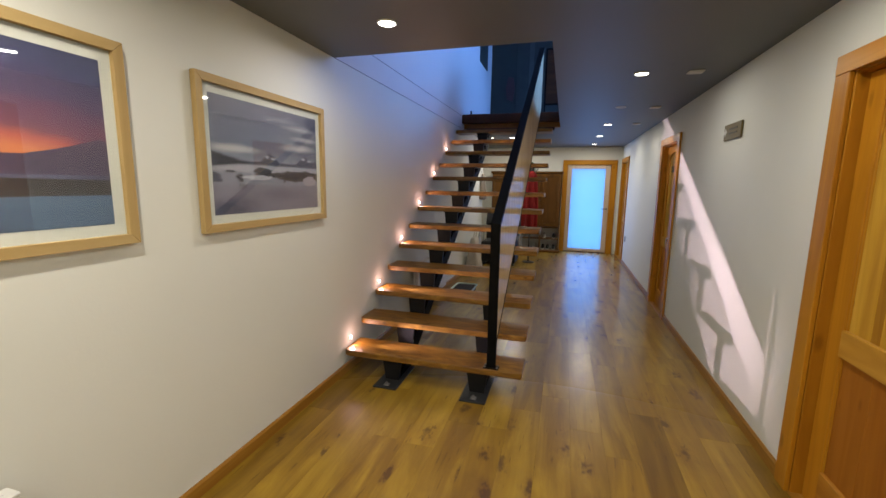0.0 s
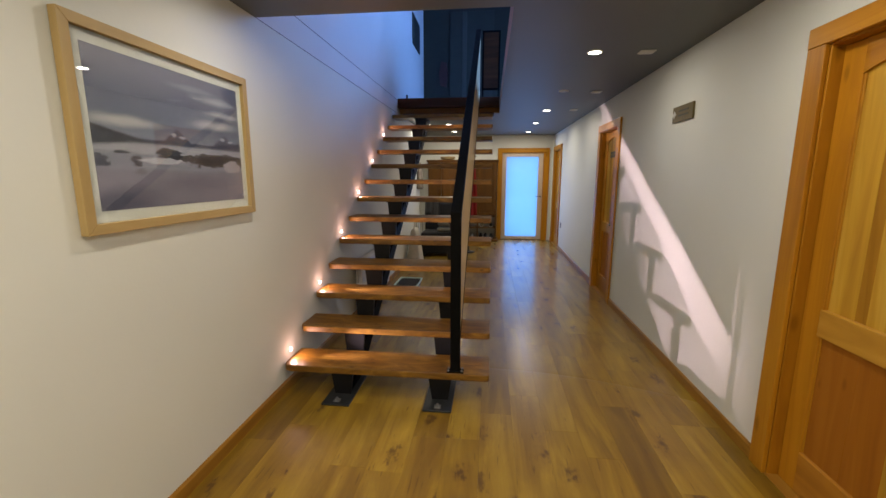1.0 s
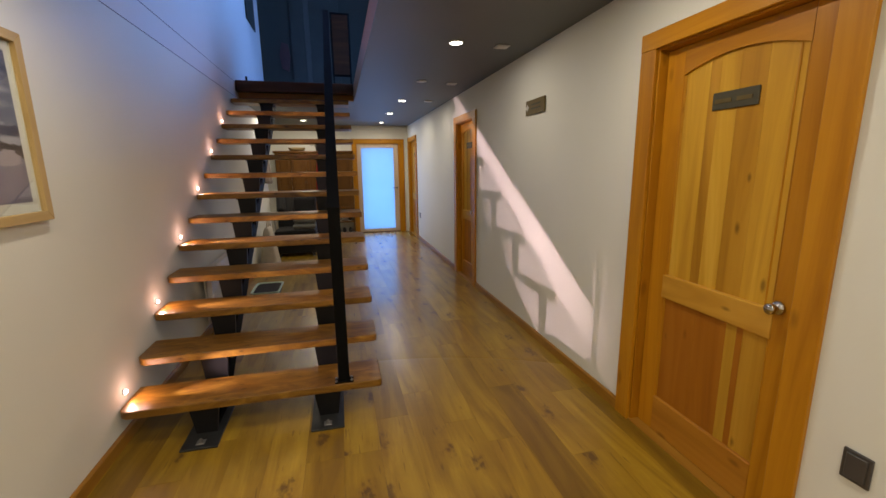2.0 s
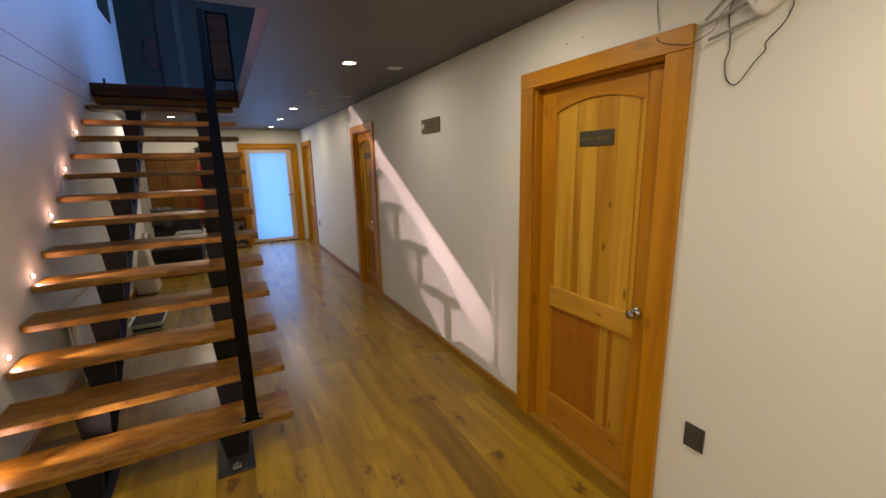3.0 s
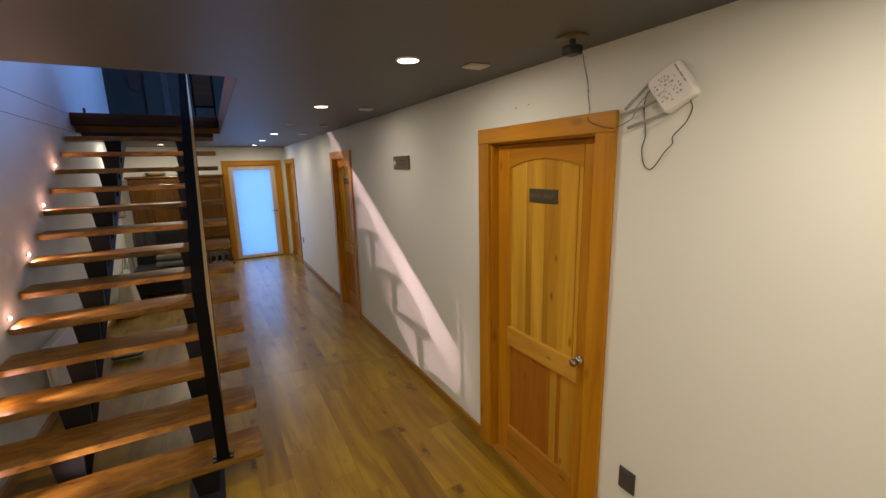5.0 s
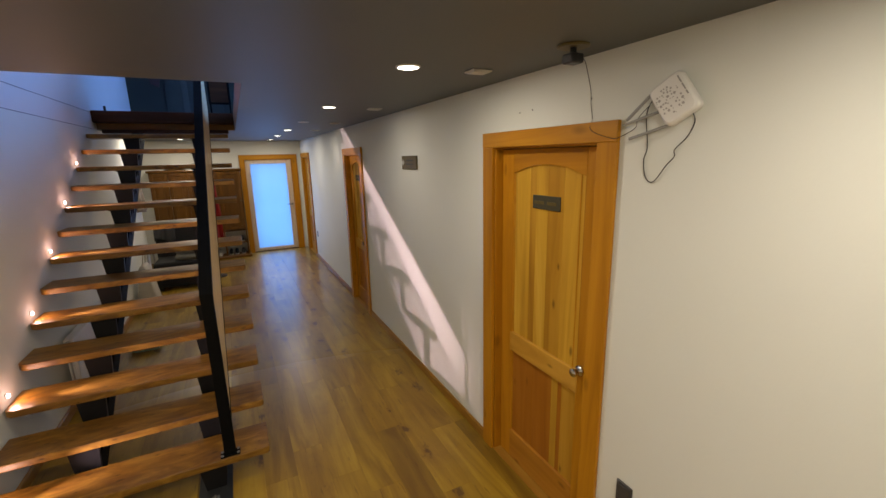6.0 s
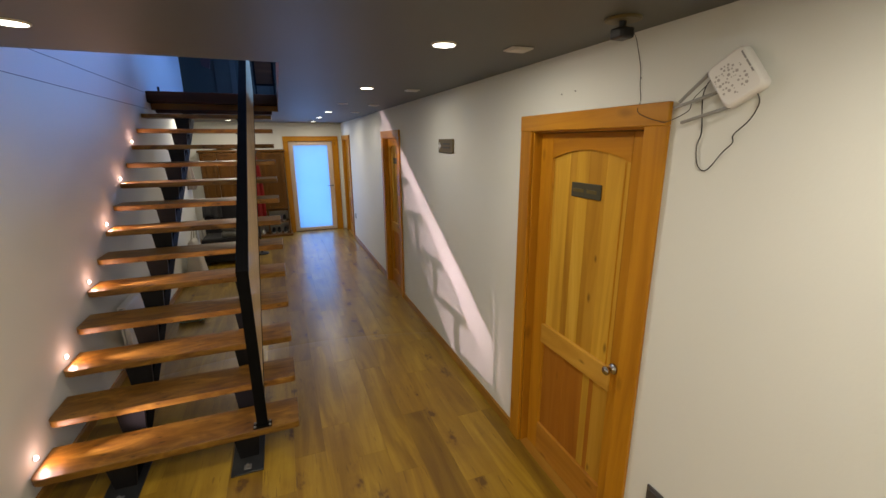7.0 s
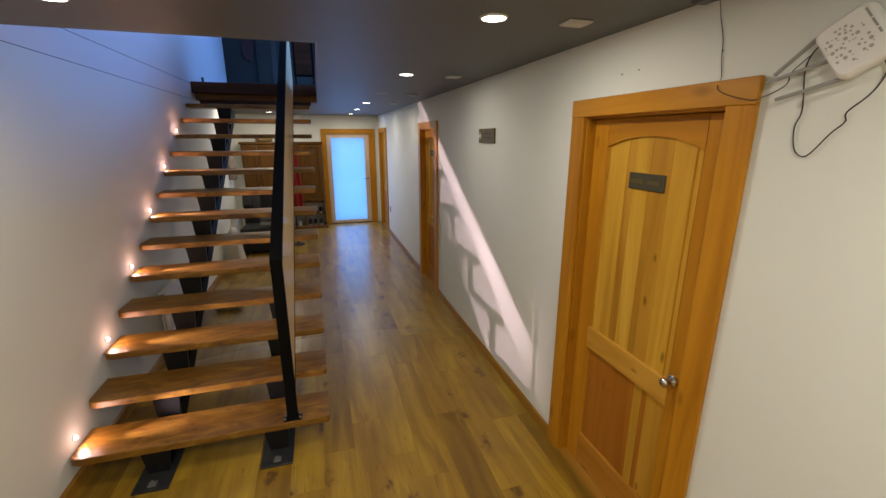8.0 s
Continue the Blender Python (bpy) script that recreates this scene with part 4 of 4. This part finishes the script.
bm = bmesh.new()
rows = []
for shrink, x in ((0.010, -0.004), (0.0, -0.010), (0.0, -0.026), (0.003, -0.034), (0.009, -0.039)):
    rows.append([bm.verts.new(tilt @ Vector((x, p[0], p[1]))) for p in rounded(0.066 - shrink, 0.078 - shrink, 0.022)])
k = len(rows[0])
for a, b in zip(rows, rows[1:]):
    for i in range(k):
        bm.faces.new((a[i], a[(i + 1) % k], b[(i + 1) % k], b[i]))
bm.faces.new(rows[0][::-1])
bm.faces.new(rows[-1])
bmesh.ops.recalc_face_normals(bm, faces=bm.faces)
case = part("case", bm, M_WHITE, rt, "white plastic case")
rng = random.Random(4)
bm = bmesh.new()
holes_made = []
while len(holes_made) < 46:
    a, r = rng.random() * 6.283, 0.050 * math.sqrt(rng.random())
    cy, cz, s = r * math.cos(a) + 0.006, r * math.sin(a), rng.choice((0.0020, 0.0030, 0.0040, 0.0054))
    if any((cy - q[0]) ** 2 + (cz - q[1]) ** 2 < (s + q[2] + 0.0008) ** 2 for q in holes_made):
        continue
    holes_made.append((cy, cz, s))
    vs = [bm.verts.new(tilt @ Vector((-0.0400, cy + s * math.cos(i * math.pi / 3), cz + s * math.sin(i * math.pi / 3)))) for i in range(6)]
    bm.faces.new(vs)
part("vent_hole", bm, M_SMOKE, case, "grey vent holes")
bm = bmesh.new()
for z0, z1 in ((-0.020, -0.006), (-0.001, 0.024), (0.028, 0.056)):
    for v in box(bm, -0.0402, -0.036, -0.0555, -0.0510, z0, z1):
        v.co = tilt @ v.co
part("label_bar", bm, M_AERIAL, case, "dark dashed lettering strip")
for a, b in (((-0.018, 0.092, 0.030), (-0.035, 0.182, -0.057)), ((-0.018, 0.058, -0.036), (-0.035, 0.199, -0.075)), ((-0.018, 0.012, -0.085), (-0.035, 0.165, -0.126))):
    bm = bmesh.new()
    a, b = Vector(a), Vector(b)
    tube(bm, [a, a.lerp(b, 0.12), a.lerp(b, 0.9), b], 0.0058)
    part("aerial", bm, M_AERIAL, rt, "grey aerial")
bm = bmesh.new()
tube(bm, smooth_line([(XR - 0.02, 1.669, 2.185), (XR - 0.012, 1.695, 2.164), (XR - 0.006, 1.709, 2.12), (XR - 0.006, 1.695, 2.016), (XR - 0.006, 1.706, 1.967), (XR - 0.006, 1.693, 1.904), (XR - 0.006, 1.658, 1.888),
                     (XR - 0.006, 1.611, 1.949), (XR - 0.006, 1.583, 1.979), (XR - 0.006, 1.584, 2.004), (XR - 0.008, 1.540, 2.047), (XR - 0.010, 1.519, 2.094), (XR - 0.016, 1.529, 2.13)]), 0.0019, 6)
tagged(part("cable", bm, M_WIRE), "thin black cable looping below the router", "cable")
bm = bmesh.new()
tube(bm, smooth_line([(1.612, 1.905, 2.365), (1.66, 1.935, 2.372), (1.72, 1.975, 2.36), (XR - 0.008, 2.012, 2.33), (XR - 0.006, 1.992, 2.26), (XR - 0.006, 1.986, 2.20), (XR - 0.006, 1.975, 2.14), (XR - 0.030, 1.962, 2.10), (XR - 0.030, 1.925, 2.077),
                     (XR - 0.030, 1.86, 2.058), (XR - 0.024, 1.822, 2.054), (XR - 0.010, 1.754, 2.086), (XR - 0.010, 1.742, 2.122), (XR - 0.016, 1.69, 2.165)]), 0.0014, 6)
tagged(part("cable", bm, M_WIRE), "thin black cable from the ceiling box to the router", "cable")

sn = thing("ceiling_sensor", (1.585, 1.905, CEIL), "black sensor box on a bronze disc under the ceiling", "sensor")
bm = bmesh.new()
turned(bm, [(0.062, -0.001), (0.062, -0.007), (0.055, -0.010)], n=24)
part("disc", bm, M_BRONZE, sn, "tarnished bronze disc")
bm = bmesh.new()
turned(bm, [(0.012, -0.009), (0.012, -0.034)], n=12)
part("stem", bm, M_BLACK, sn)
boxed("body", (-0.03, 0.03, -0.030, 0.030, -0.068, -0.031), M_BLACK, sn, 0.008, segments=2)

# ---- hall behind the stairs ----
wd = thing("wardrobe", (-1.06, 10.2, 0), "brown wooden wardrobe with panelled doors and open shoe shelves", "wardrobe")
WW, WH, WD = 1.57, 1.80, 0.53
for a, b in ((0, 0.025), (0.60, 0.622), (1.13, 1.152), (WW - 0.025, WW)):
    boxed("side_panel", (a, b, 0.012, WD, 0.0, WH), M_BROWN, wd, 0.002)
boxed("top_panel", (-0.03, WW + 0.03, -0.02, WD, WH, WH + 0.045), M_BROWN, wd, 0.012, segments=2)
boxed("plinth", (-0.02, WW + 0.04, -0.06, WD, 0.0005, 0.05), M_BROWN, wd, 0.006)
boxed("back_panel", (0.025, WW - 0.025, WD - 0.012, WD - 0.001, 0.05, WH), M_BROWN, wd)
for z in (0.30, 0.56):
    boxed("shelf", (0.622, 1.13, 0.02, WD - 0.015, z, z + 0.02), M_BROWN, wd)
    boxed("shelf", (1.152, WW - 0.025, 0.02, WD - 0.015, z, z + 0.02), M_BROWN, wd)


def cabinet_door(x0, x1, z0, z1):
    bm = bmesh.new()
    s = 0.06
    for d in ((x0, x0 + s, z0, z1), (x1 - s, x1, z0, z1), (x0 + s, x1 - s, z0, z0 + s), (x0 + s, x1 - s, z1 - s, z1)):
        box(bm, d[0], d[1], -0.012, 0.010, d[2], d[3], 0.004)
    dr = part("door", bm, M_BROWN, wd)
    bm = bmesh.new()
    box(bm, x0 + s, x1 - s, -0.001, 0.008, z0 + s, z1 - s)
    box(bm, x0 + s + 0.03, x1 - s - 0.03, -0.008, -0.001, z0 + s + 0.03, z1 - s - 0.03, 0.006)
    part("panel", bm, M_BROWN, dr)
    bm = bmesh.new()
    hx = x1 - 0.03
    turned(bm, [(0.006, 0.0), (0.006, 0.012), (0.013, 0.018), (0.013, 0.026), (0.004, 0.030)], pose(hx, -0.012, (z0 + z1) / 2, 90, 0, 0), 12)
    part("handle", bm, M_PEWTER, dr)


for x0, x1 in ((0.012, 0.303), (0.308, 0.612)):
    cabinet_door(x0, x1, 0.60, 1.79)
    cabinet_door(x0, x1, 0.06, 0.59)
for x0, x1 in ((0.616, 0.875), (0.88, 1.136), (1.142, WW - 0.01)):
    cabinet_door(x0, x1, 0.60, 1.79)


def shoe(x, y, z, rz, mat, label):
    s = thing("shoe", (x, y, z), label, "shoe", "shoes on the shelves")
    s.rotation_euler = (0, 0, radians(rz))
    bm = bmesh.new()
    n, rows = 12, []
    for t, w, h in ((0.0, 0.030, 0.055), (0.06, 0.034, 0.085), (0.14, 0.033, 0.07), (0.20, 0.042, 0.05), (0.26, 0.036, 0.036), (0.285, 0.015, 0.020)):
        rows.append([bm.verts.new((w * math.cos(math.pi * 2 * i / n), -t, 0.018 + h / 2 + h / 2 * math.sin(math.pi * 2 * i / n))) for i in range(n)])
    for a, b in zip(rows, rows[1:]):
        for i in range(n):
            bm.faces.new((a[i], a[(i + 1) % n], b[(i + 1) % n], b[i]))
    bm.faces.new(rows[0][::-1])
    bm.faces.new(rows[-1])
    bmesh.ops.recalc_face_normals(bm, faces=bm.faces)
    part("upper", bm, mat, s, round_off=True)
    bm = bmesh.new()
    prism(bm, [(0.030, 0.0), (0.034, -0.08), (0.044, -0.20), (0.034, -0.275), (0, -0.295), (-0.034, -0.275), (-0.044, -0.20), (-0.034, -0.08), (-0.030, 0.0)], 2, 0.001, 0.02)
    part("sole", bm, M_LIGHT_CLOTH, s)


for x, z, mat, label in ((0.16, 0.051, M_DARK_CLOTH, "dark shoe on the wardrobe's bottom shelf"), (0.27, 0.051, M_DARK_CLOTH, "dark shoe on the wardrobe's bottom shelf"), (0.40, 0.051, M_GREY_CLOTH, "grey shoe on the wardrobe's bottom shelf"),
                         (0.18, 0.321, M_TAUPE_CLOTH, "taupe shoe on the wardrobe's shelf"), (0.40, 0.321, M_DARK_CLOTH, "dark shoe on the wardrobe's shelf"), (-0.05, 0.051, M_LIGHT_CLOTH, "light shoe on the wardrobe's bottom shelf")):
    shoe(x, 10.57, z, 0, mat, label)


def hung_cloth(name, at, w, h, depth, mat, label, category, seed, flare=1.15):
    """A garment hanging in folds: a closed sheet with depth."""
    ob_rng = random.Random(seed)
    ph = [ob_rng.random() * 6.28 for _ in range(4)]
    bm = bmesh.new()
    nx, nz = 22, 14
    grid = []
    for side in (0, 1):
        for j in range(nz + 1):
            t = j / nz
            row = []
            for i in range(nx + 1):
                s = i / nx * 2 - 1
                ww = w / 2 * (0.72 + (flare - 0.72) * min(1, t * 1.7) ** 0.6)
                shoulder = 0.06 * s * s * (1 - t)
                fold = 0.35 * depth * t * (math.sin(s * 9 + ph[0]) + 0.5 * math.sin(s * 17 + ph[1] + t))
                thick = depth * 0.5 * math.sqrt(max(0.0, 1 - s * s)) * (0.6 + 0.4 * t)
                row.append(bm.verts.new((s * ww, -depth * 0.6 + fold + (thick if side else -thick), -h * t - shoulder + 0.01 * math.sin(s * 5 + ph[2]) * t)))
            grid.append(row)
    for side in (0, 1):
        for j in range(nz):
            for i in range(nx):
                r = side * (nz + 1) + j
                bm.faces.new((grid[r][i], grid[r][i + 1], grid[r + 1][i + 1], grid[r + 1][i]))
    for i in range(nx):
        bm.faces.new((grid[0][i], grid[0][i + 1], grid[nz + 1][i + 1], grid[nz + 1][i]))
        bm.faces.new((grid[nz][i], grid[nz][i + 1], grid[2 * nz + 1][i + 1], grid[2 * nz + 1][i]))
    bmesh.ops.remove_doubles(bm, verts=bm.verts, dist=1e-4)
    bmesh.ops.recalc_face_normals(bm, faces=bm.faces)
    c = thing(name, at, label, category)
    part("fabric", bm, mat, c, round_off=True)
    bm = bmesh.new()
    tube(bm, [(0, -0.02, 0.03), (0, 0.0, 0.035), (0, 0.012, 0.02)], 0.006)
    part("hook", bm, M_BOLT, c)
    return c


cs = thing("coat_stand", (-0.04, 8.75, 0), "black metal coat stand in the hall behind the stairs", "coat stand")
bm = bmesh.new()
turned(bm, [(0.12, 0.0), (0.12, 0.015), (0.03, 0.03), (0.014, 0.05), (0.014, 1.86), (0.02, 1.88), (0.004, 1.90)], n=18)
part("pole", bm, M_BLACK, cs)
for a in range(4):
    bm = bmesh.new()
    c, d = math.cos(a * 1.571 + 0.3), math.sin(a * 1.571 + 0.3)
    tube(bm, smooth_line([(0, 0, 1.76), (0.07 * c, 0.07 * d, 1.79), (0.12 * c, 0.12 * d, 1.86)], 4), 0.008)
    part("peg", bm, M_BLACK, cs)
hung_cloth("red_coat", (-0.04, 8.69, 1.80), 0.27, 1.12, 0.10, M_RED_CLOTH, "red wool coat hanging on the coat stand", "coat", 3)
hung_cloth("taupe_jacket", (XL, 8.70, 1.74), 0.30, 0.50, 0.07, M_TAUPE_CLOTH, "taupe jacket hanging on the white hall wall", "jacket", 5).rotation_euler = (0, 0, radians(90))

# clutter on top of the wardrobe
pl = thing("house_plant", (-0.18, 10.33, WH + 0.045), "small green house plant in a pot on the wardrobe", "plant")
bm = bmesh.new()
turned(bm, [(0.05, 0.0), (0.068, 0.10), (0.072, 0.10), (0.072, 0.115), (0.060, 0.115), (0.055, 0.09)], n=18)
part("pot", bm, M_BLACK, pl, round_off=False)
rng = random.Random(11)
for i in range(15):
    a, up, ln = rng.random() * 6.28, 0.25 + rng.random() * 0.8, 0.10 + rng.random() * 0.10
    bm = bmesh.new()
    rowsl = []
    for t, w in ((0, 0.004), (0.25, 0.018), (0.55, 0.026), (0.8, 0.016), (1.0, 0.001)):
        y, z = ln * t * math.cos(up), ln * t * math.sin(up) - 0.05 * t * t
        rowsl.append([bm.verts.new((-w, y, z + 0.004)), bm.verts.new((0, y, z - 0.002)), bm.verts.new((w, y, z + 0.004))])
    for r0, r1 in zip(rowsl, rowsl[1:]):
        for q in (0, 1):
            bm.faces.new((r0[q], r0[q + 1], r1[q + 1], r1[q]))
    lf = part("leaf", bm, M_LEAF, pl, at=(0.02 * math.cos(a), 0.02 * math.sin(a), 0.105))
    lf.rotation_euler = (0, 0, a)
bk = thing("straw_basket", (-0.62, 10.36, WH + 0.045), "low straw basket on top of the wardrobe", "basket")
bm = bmesh.new()
turned(bm, [(0.10, 0.0), (0.16, 0.035), (0.175, 0.07), (0.165, 0.07), (0.15, 0.04), (0.09, 0.008)], n=26)
part("bowl", bm, M_STRAW, bk)

# black armchair with thin steel arms and a stack of grey cushions
ch = thing("armchair", (-0.57, 8.58, 0), "black upholstered armchair with thin looped steel arms", "armchair")
boxed("seat", (-0.335, 0.335, -0.38, 0.24, 0.24, 0.455), M_DARK_CLOTH, ch, 0.04, segments=3)
boxed("base", (-0.325, 0.325, -0.36, 0.24, 0.05, 0.239), M_DARK_CLOTH, ch, 0.015, segments=2)
bm = bmesh.new()
for v in box(bm, -0.34, 0.34, 0.14, 0.29, 0.40, 0.98, 0.06, 3):
    v.co.y += (v.co.z - 0.4) * 0.22
part("backrest", bm, M_DARK_CLOTH, ch)
for sd in (-1, 1):
    bm = bmesh.new()
    loop = smooth_line([(sd * 0.375, 0.14, 0.30), (sd * 0.385, 0.16, 0.52), (sd * 0.39, 0.08, 0.645), (sd * 0.39, -0.12, 0.665), (sd * 0.39, -0.28, 0.60), (sd * 0.385, -0.33, 0.46), (sd * 0.375, -0.30, 0.27)], 6)
    tube(bm, loop, 0.013, 10)
    part("armrest", bm, M_ARM, ch, "pale looped steel armrest", round_off=True)
for fx in (-0.28, 0.28):
    for fy in (-0.31, 0.19):
        boxed("leg", (fx - 0.025, fx + 0.025, fy - 0.025, fy + 0.025, 0.0, 0.05), M_BLACK, ch)
for cz, cx, cy in ((0.457, 0.155, -0.14), (0.560, 0.165, -0.12)):
    bm = bmesh.new()
    for v in box(bm, -0.19, 0.19, -0.20, 0.20, 0.0, 0.10, 0.042, 4):
        if v.co.z > 0.05:
            v.co.z += 0.012 * math.cos(v.co.x * 7) * math.cos(v.co.y * 7) - 0.008
    cu = part("cushion", bm, M_CUSHION, None, round_off=True)
    cu.location = (-0.57 + cx, 8.58 + cy, cz)
    tagged(cu, "grey fabric cushion stacked on the black armchair", "cushion", "cushions on the armchair")


def draped(name, at, w, back, front, mat, label, category, seed):
    """A blanket hung over a chair's back: a folded sheet with thickness."""
    bm = bmesh.new()
    rg = random.Random(seed)
    ph = [rg.random() * 6.28 for _ in range(3)]
    path = [(0.115, -back), (0.105, -0.04), (0.07, 0.012), (0.0, 0.02), (-0.07, 0.012), (-0.10, -0.05), (-0.12 - 0.1 * front, -front)]
    path = smooth_line([(0, a, b) for a, b in path], 5)
    nx, top, low = 20, [], []
    for p in path:
        rowt, rowl = [], []
        for i in range(nx + 1):
            sx = i / nx * 2 - 1
            fold = 0.016 * (math.sin(sx * 8 + ph[0] + p.z * 3) + 0.6 * math.sin(sx * 15 + ph[1]))
            edge = 0.03 * math.sin(sx * 3 + ph[2])
            dirn = Vector((0, math.copysign(1, p.y) * min(1, abs(p.y) / 0.08), max(0.0, 1 - abs(p.y) / 0.1)))
            q = Vector((sx * w / 2, p.y, p.z + (edge if p.z < -0.15 else 0))) + dirn * (fold + 0.018)
            rowt.append(bm.verts.new(q))
            rowl.append(bm.verts.new(q - dirn * 0.014))
        top.append(rowt)
        low.append(rowl)
    for rows_ in (top, low):
        for a, b in zip(rows_, rows_[1:]):
            for i in range(nx):
                bm.faces.new((a[i], a[i + 1], b[i + 1], b[i]))
    for i in range(nx):
        bm.faces.new((top[0][i], top[0][i + 1], low[0][i + 1], low[0][i]))
        bm.faces.new((top[-1][i], top[-1][i + 1], low[-1][i + 1], low[-1][i]))
    for a in (0, nx):
        for i in range(len(top) - 1):
            bm.faces.new((top[i][a], top[i + 1][a], low[i + 1][a], low[i][a]))
    bmesh.ops.recalc_face_normals(bm, faces=bm.faces)
    ob = part(name, bm, mat, None, round_off=True)
    ob.location = at
    return tagged(ob, label, category)


draped("grey_blanket", (-0.76, 8.92, 0.985), 0.30, 0.30, 0.26, M_GREY_CLOTH, "grey fleece blanket draped over the armchair's back", "blanket", 6)
tb = thing("tote_bag", (-0.885, 7.50, 0), "off-white cloth tote bag standing against the wall", "bag")
bm = bmesh.new()
for v in box(bm, -0.13, 0.13, -0.20, 0.20, 0.0, 0.62, 0.05, 3):
    t = v.co.z / 0.62
    v.co.x *= 1 - 0.75 * t * t
    v.co.y *= 1 - 0.2 * t
part("body", bm, M_LIGHT_CLOTH, tb, round_off=True)
bm = bmesh.new()
tube(bm, smooth_line([(0.0, -0.10, 0.60), (0.02, -0.08, 0.74), (0.03, 0.0, 0.80), (0.02, 0.08, 0.74), (0.0, 0.10, 0.60)]), 0.009)
part("strap", bm, M_LIGHT_CLOTH, tb)

tr = thing("tray", (-0.70, 5.98, 0), "pale green plastic tray with a dark liner on the floor", "tray")
bm = bmesh.new()
rows = []
for w, l, z in ((0.125, 0.19, 0.001), (0.145, 0.222, 0.085), (0.16, 0.236, 0.09), (0.155, 0.231, 0.096), (0.137, 0.212, 0.088), (0.120, 0.19, 0.02)):
    rows.append([bm.verts.new((p[0], p[1], z)) for p in rounded(w, l, 0.05, 4)])
k = len(rows[0])
for a, b in zip(rows, rows[1:]):
    for i in range(k):
        bm.faces.new((a[i], a[(i + 1) % k], b[(i + 1) % k], b[i]))
bm.faces.new(rows[0][::-1])
bm.faces.new(rows[-1])
bmesh.ops.recalc_face_normals(bm, faces=bm.faces)
part("rim", bm, M_GREEN, tr)
bm = bmesh.new()
prism(bm, rounded(0.134, 0.208, 0.05, 4), 2, 0.022, 0.084)
part("liner", bm, M_DARK_CLOTH, tr, "dark granular liner")

# panel radiators on the wall
def radiator(y0, length, top, label):
    ra = thing("radiator", (XL, y0, 0), label, "radiator", "panel radiators")
    boxed("front_panel", (0.075, 0.095, 0.0, length, 0.12, top), M_RADIATOR, ra, 0.006, segments=2)
    boxed("rear_panel", (0.03, 0.045, 0.0, length, 0.12, top), M_RADIATOR, ra, 0.004)
    for i in range(int(length / 0.05)):
        boxed("fin", (0.046, 0.074, 0.03 + i * 0.048, 0.045 + i * 0.048, 0.14, top - 0.02), M_RADIATOR, ra)
    boxed("top_grille", (0.03, 0.095, -0.002, length + 0.002, top + 0.0005, top + 0.012), M_RADIATOR, ra, 0.003)
    for yy in (0.1, length - 0.1):
        boxed("bracket", (0.002, 0.03, yy, yy + 0.03, 0.20, 0.42), M_RADIATOR, ra)
    for yy in (0.05, 0.12):
        bm = bmesh.new()
        tube(bm, [(0.06, yy, 0.125), (0.06, yy, 0.06), (0.06, yy, 0.002)], 0.008)
        part("pipe", bm, M_RADIATOR, ra)


radiator(4.74, 1.15, 0.61, "white enamelled panel radiator on the wall under the stairs")
radiator(0.13, 1.0, 0.57, "white enamelled panel radiator below the framed sunset print")

# ---- floor of laid planks ----
tagged(boxed("floor", (HALLX - 0.15, XR + 0.16, YB - 0.15, YE + 0.4, -0.12, -0.0125), M_GAP), "brown oak laminate floor laid lengthwise", "floor", kind="structure")
floor_ob = bpy.data.objects["floor"]
PW, PL = 0.192, 1.285
plank_meshes = {}


def plank(length, width):
    key = (round(length, 3), round(width, 3))
    if key not in plank_meshes:
        bm = bmesh.new()
        w, l, e = width / 2 - 0.0001, length / 2 - 0.0001, 0.0006
        lo = [bm.verts.new((x, y, -0.012)) for x, y in ((-w, -l), (w, -l), (w, l), (-w, l))]
        md = [bm.verts.new((x, y, -e)) for x, y in ((-w, -l), (w, -l), (w, l), (-w, l))]
        hi = [bm.verts.new((x, y, 0)) for x, y in ((-w + e, -l + e), (w - e, -l + e), (w - e, l - e), (-w + e, l - e))]
        for a, b in ((lo, md), (md, hi)):
            for i in range(4):
                bm.faces.new((a[i], a[(i + 1) % 4], b[(i + 1) % 4], b[i]))
        bm.faces.new(hi)
        plank_meshes[key] = to_mesh("plank", bm, M_FLOOR)
    return plank_meshes[key]


rng = random.Random(21)
x = HALLX + 0.001
row = 0
while x < XR - 0.01:
    w = min(PW, XR + 0.15 - x)
    y = YB - PL * (0.15 + 0.8 * rng.random())
    while y < YE:
        a, b = max(y, YB), min(y + PL, YE)
        if b - a > 0.03:
            pk = new("plank", plank(b - a, w))
            pk.parent = floor_ob
            pk.location = (x + w / 2, (a + b) / 2, 0)
        y += PL
    x += PW
    row += 1
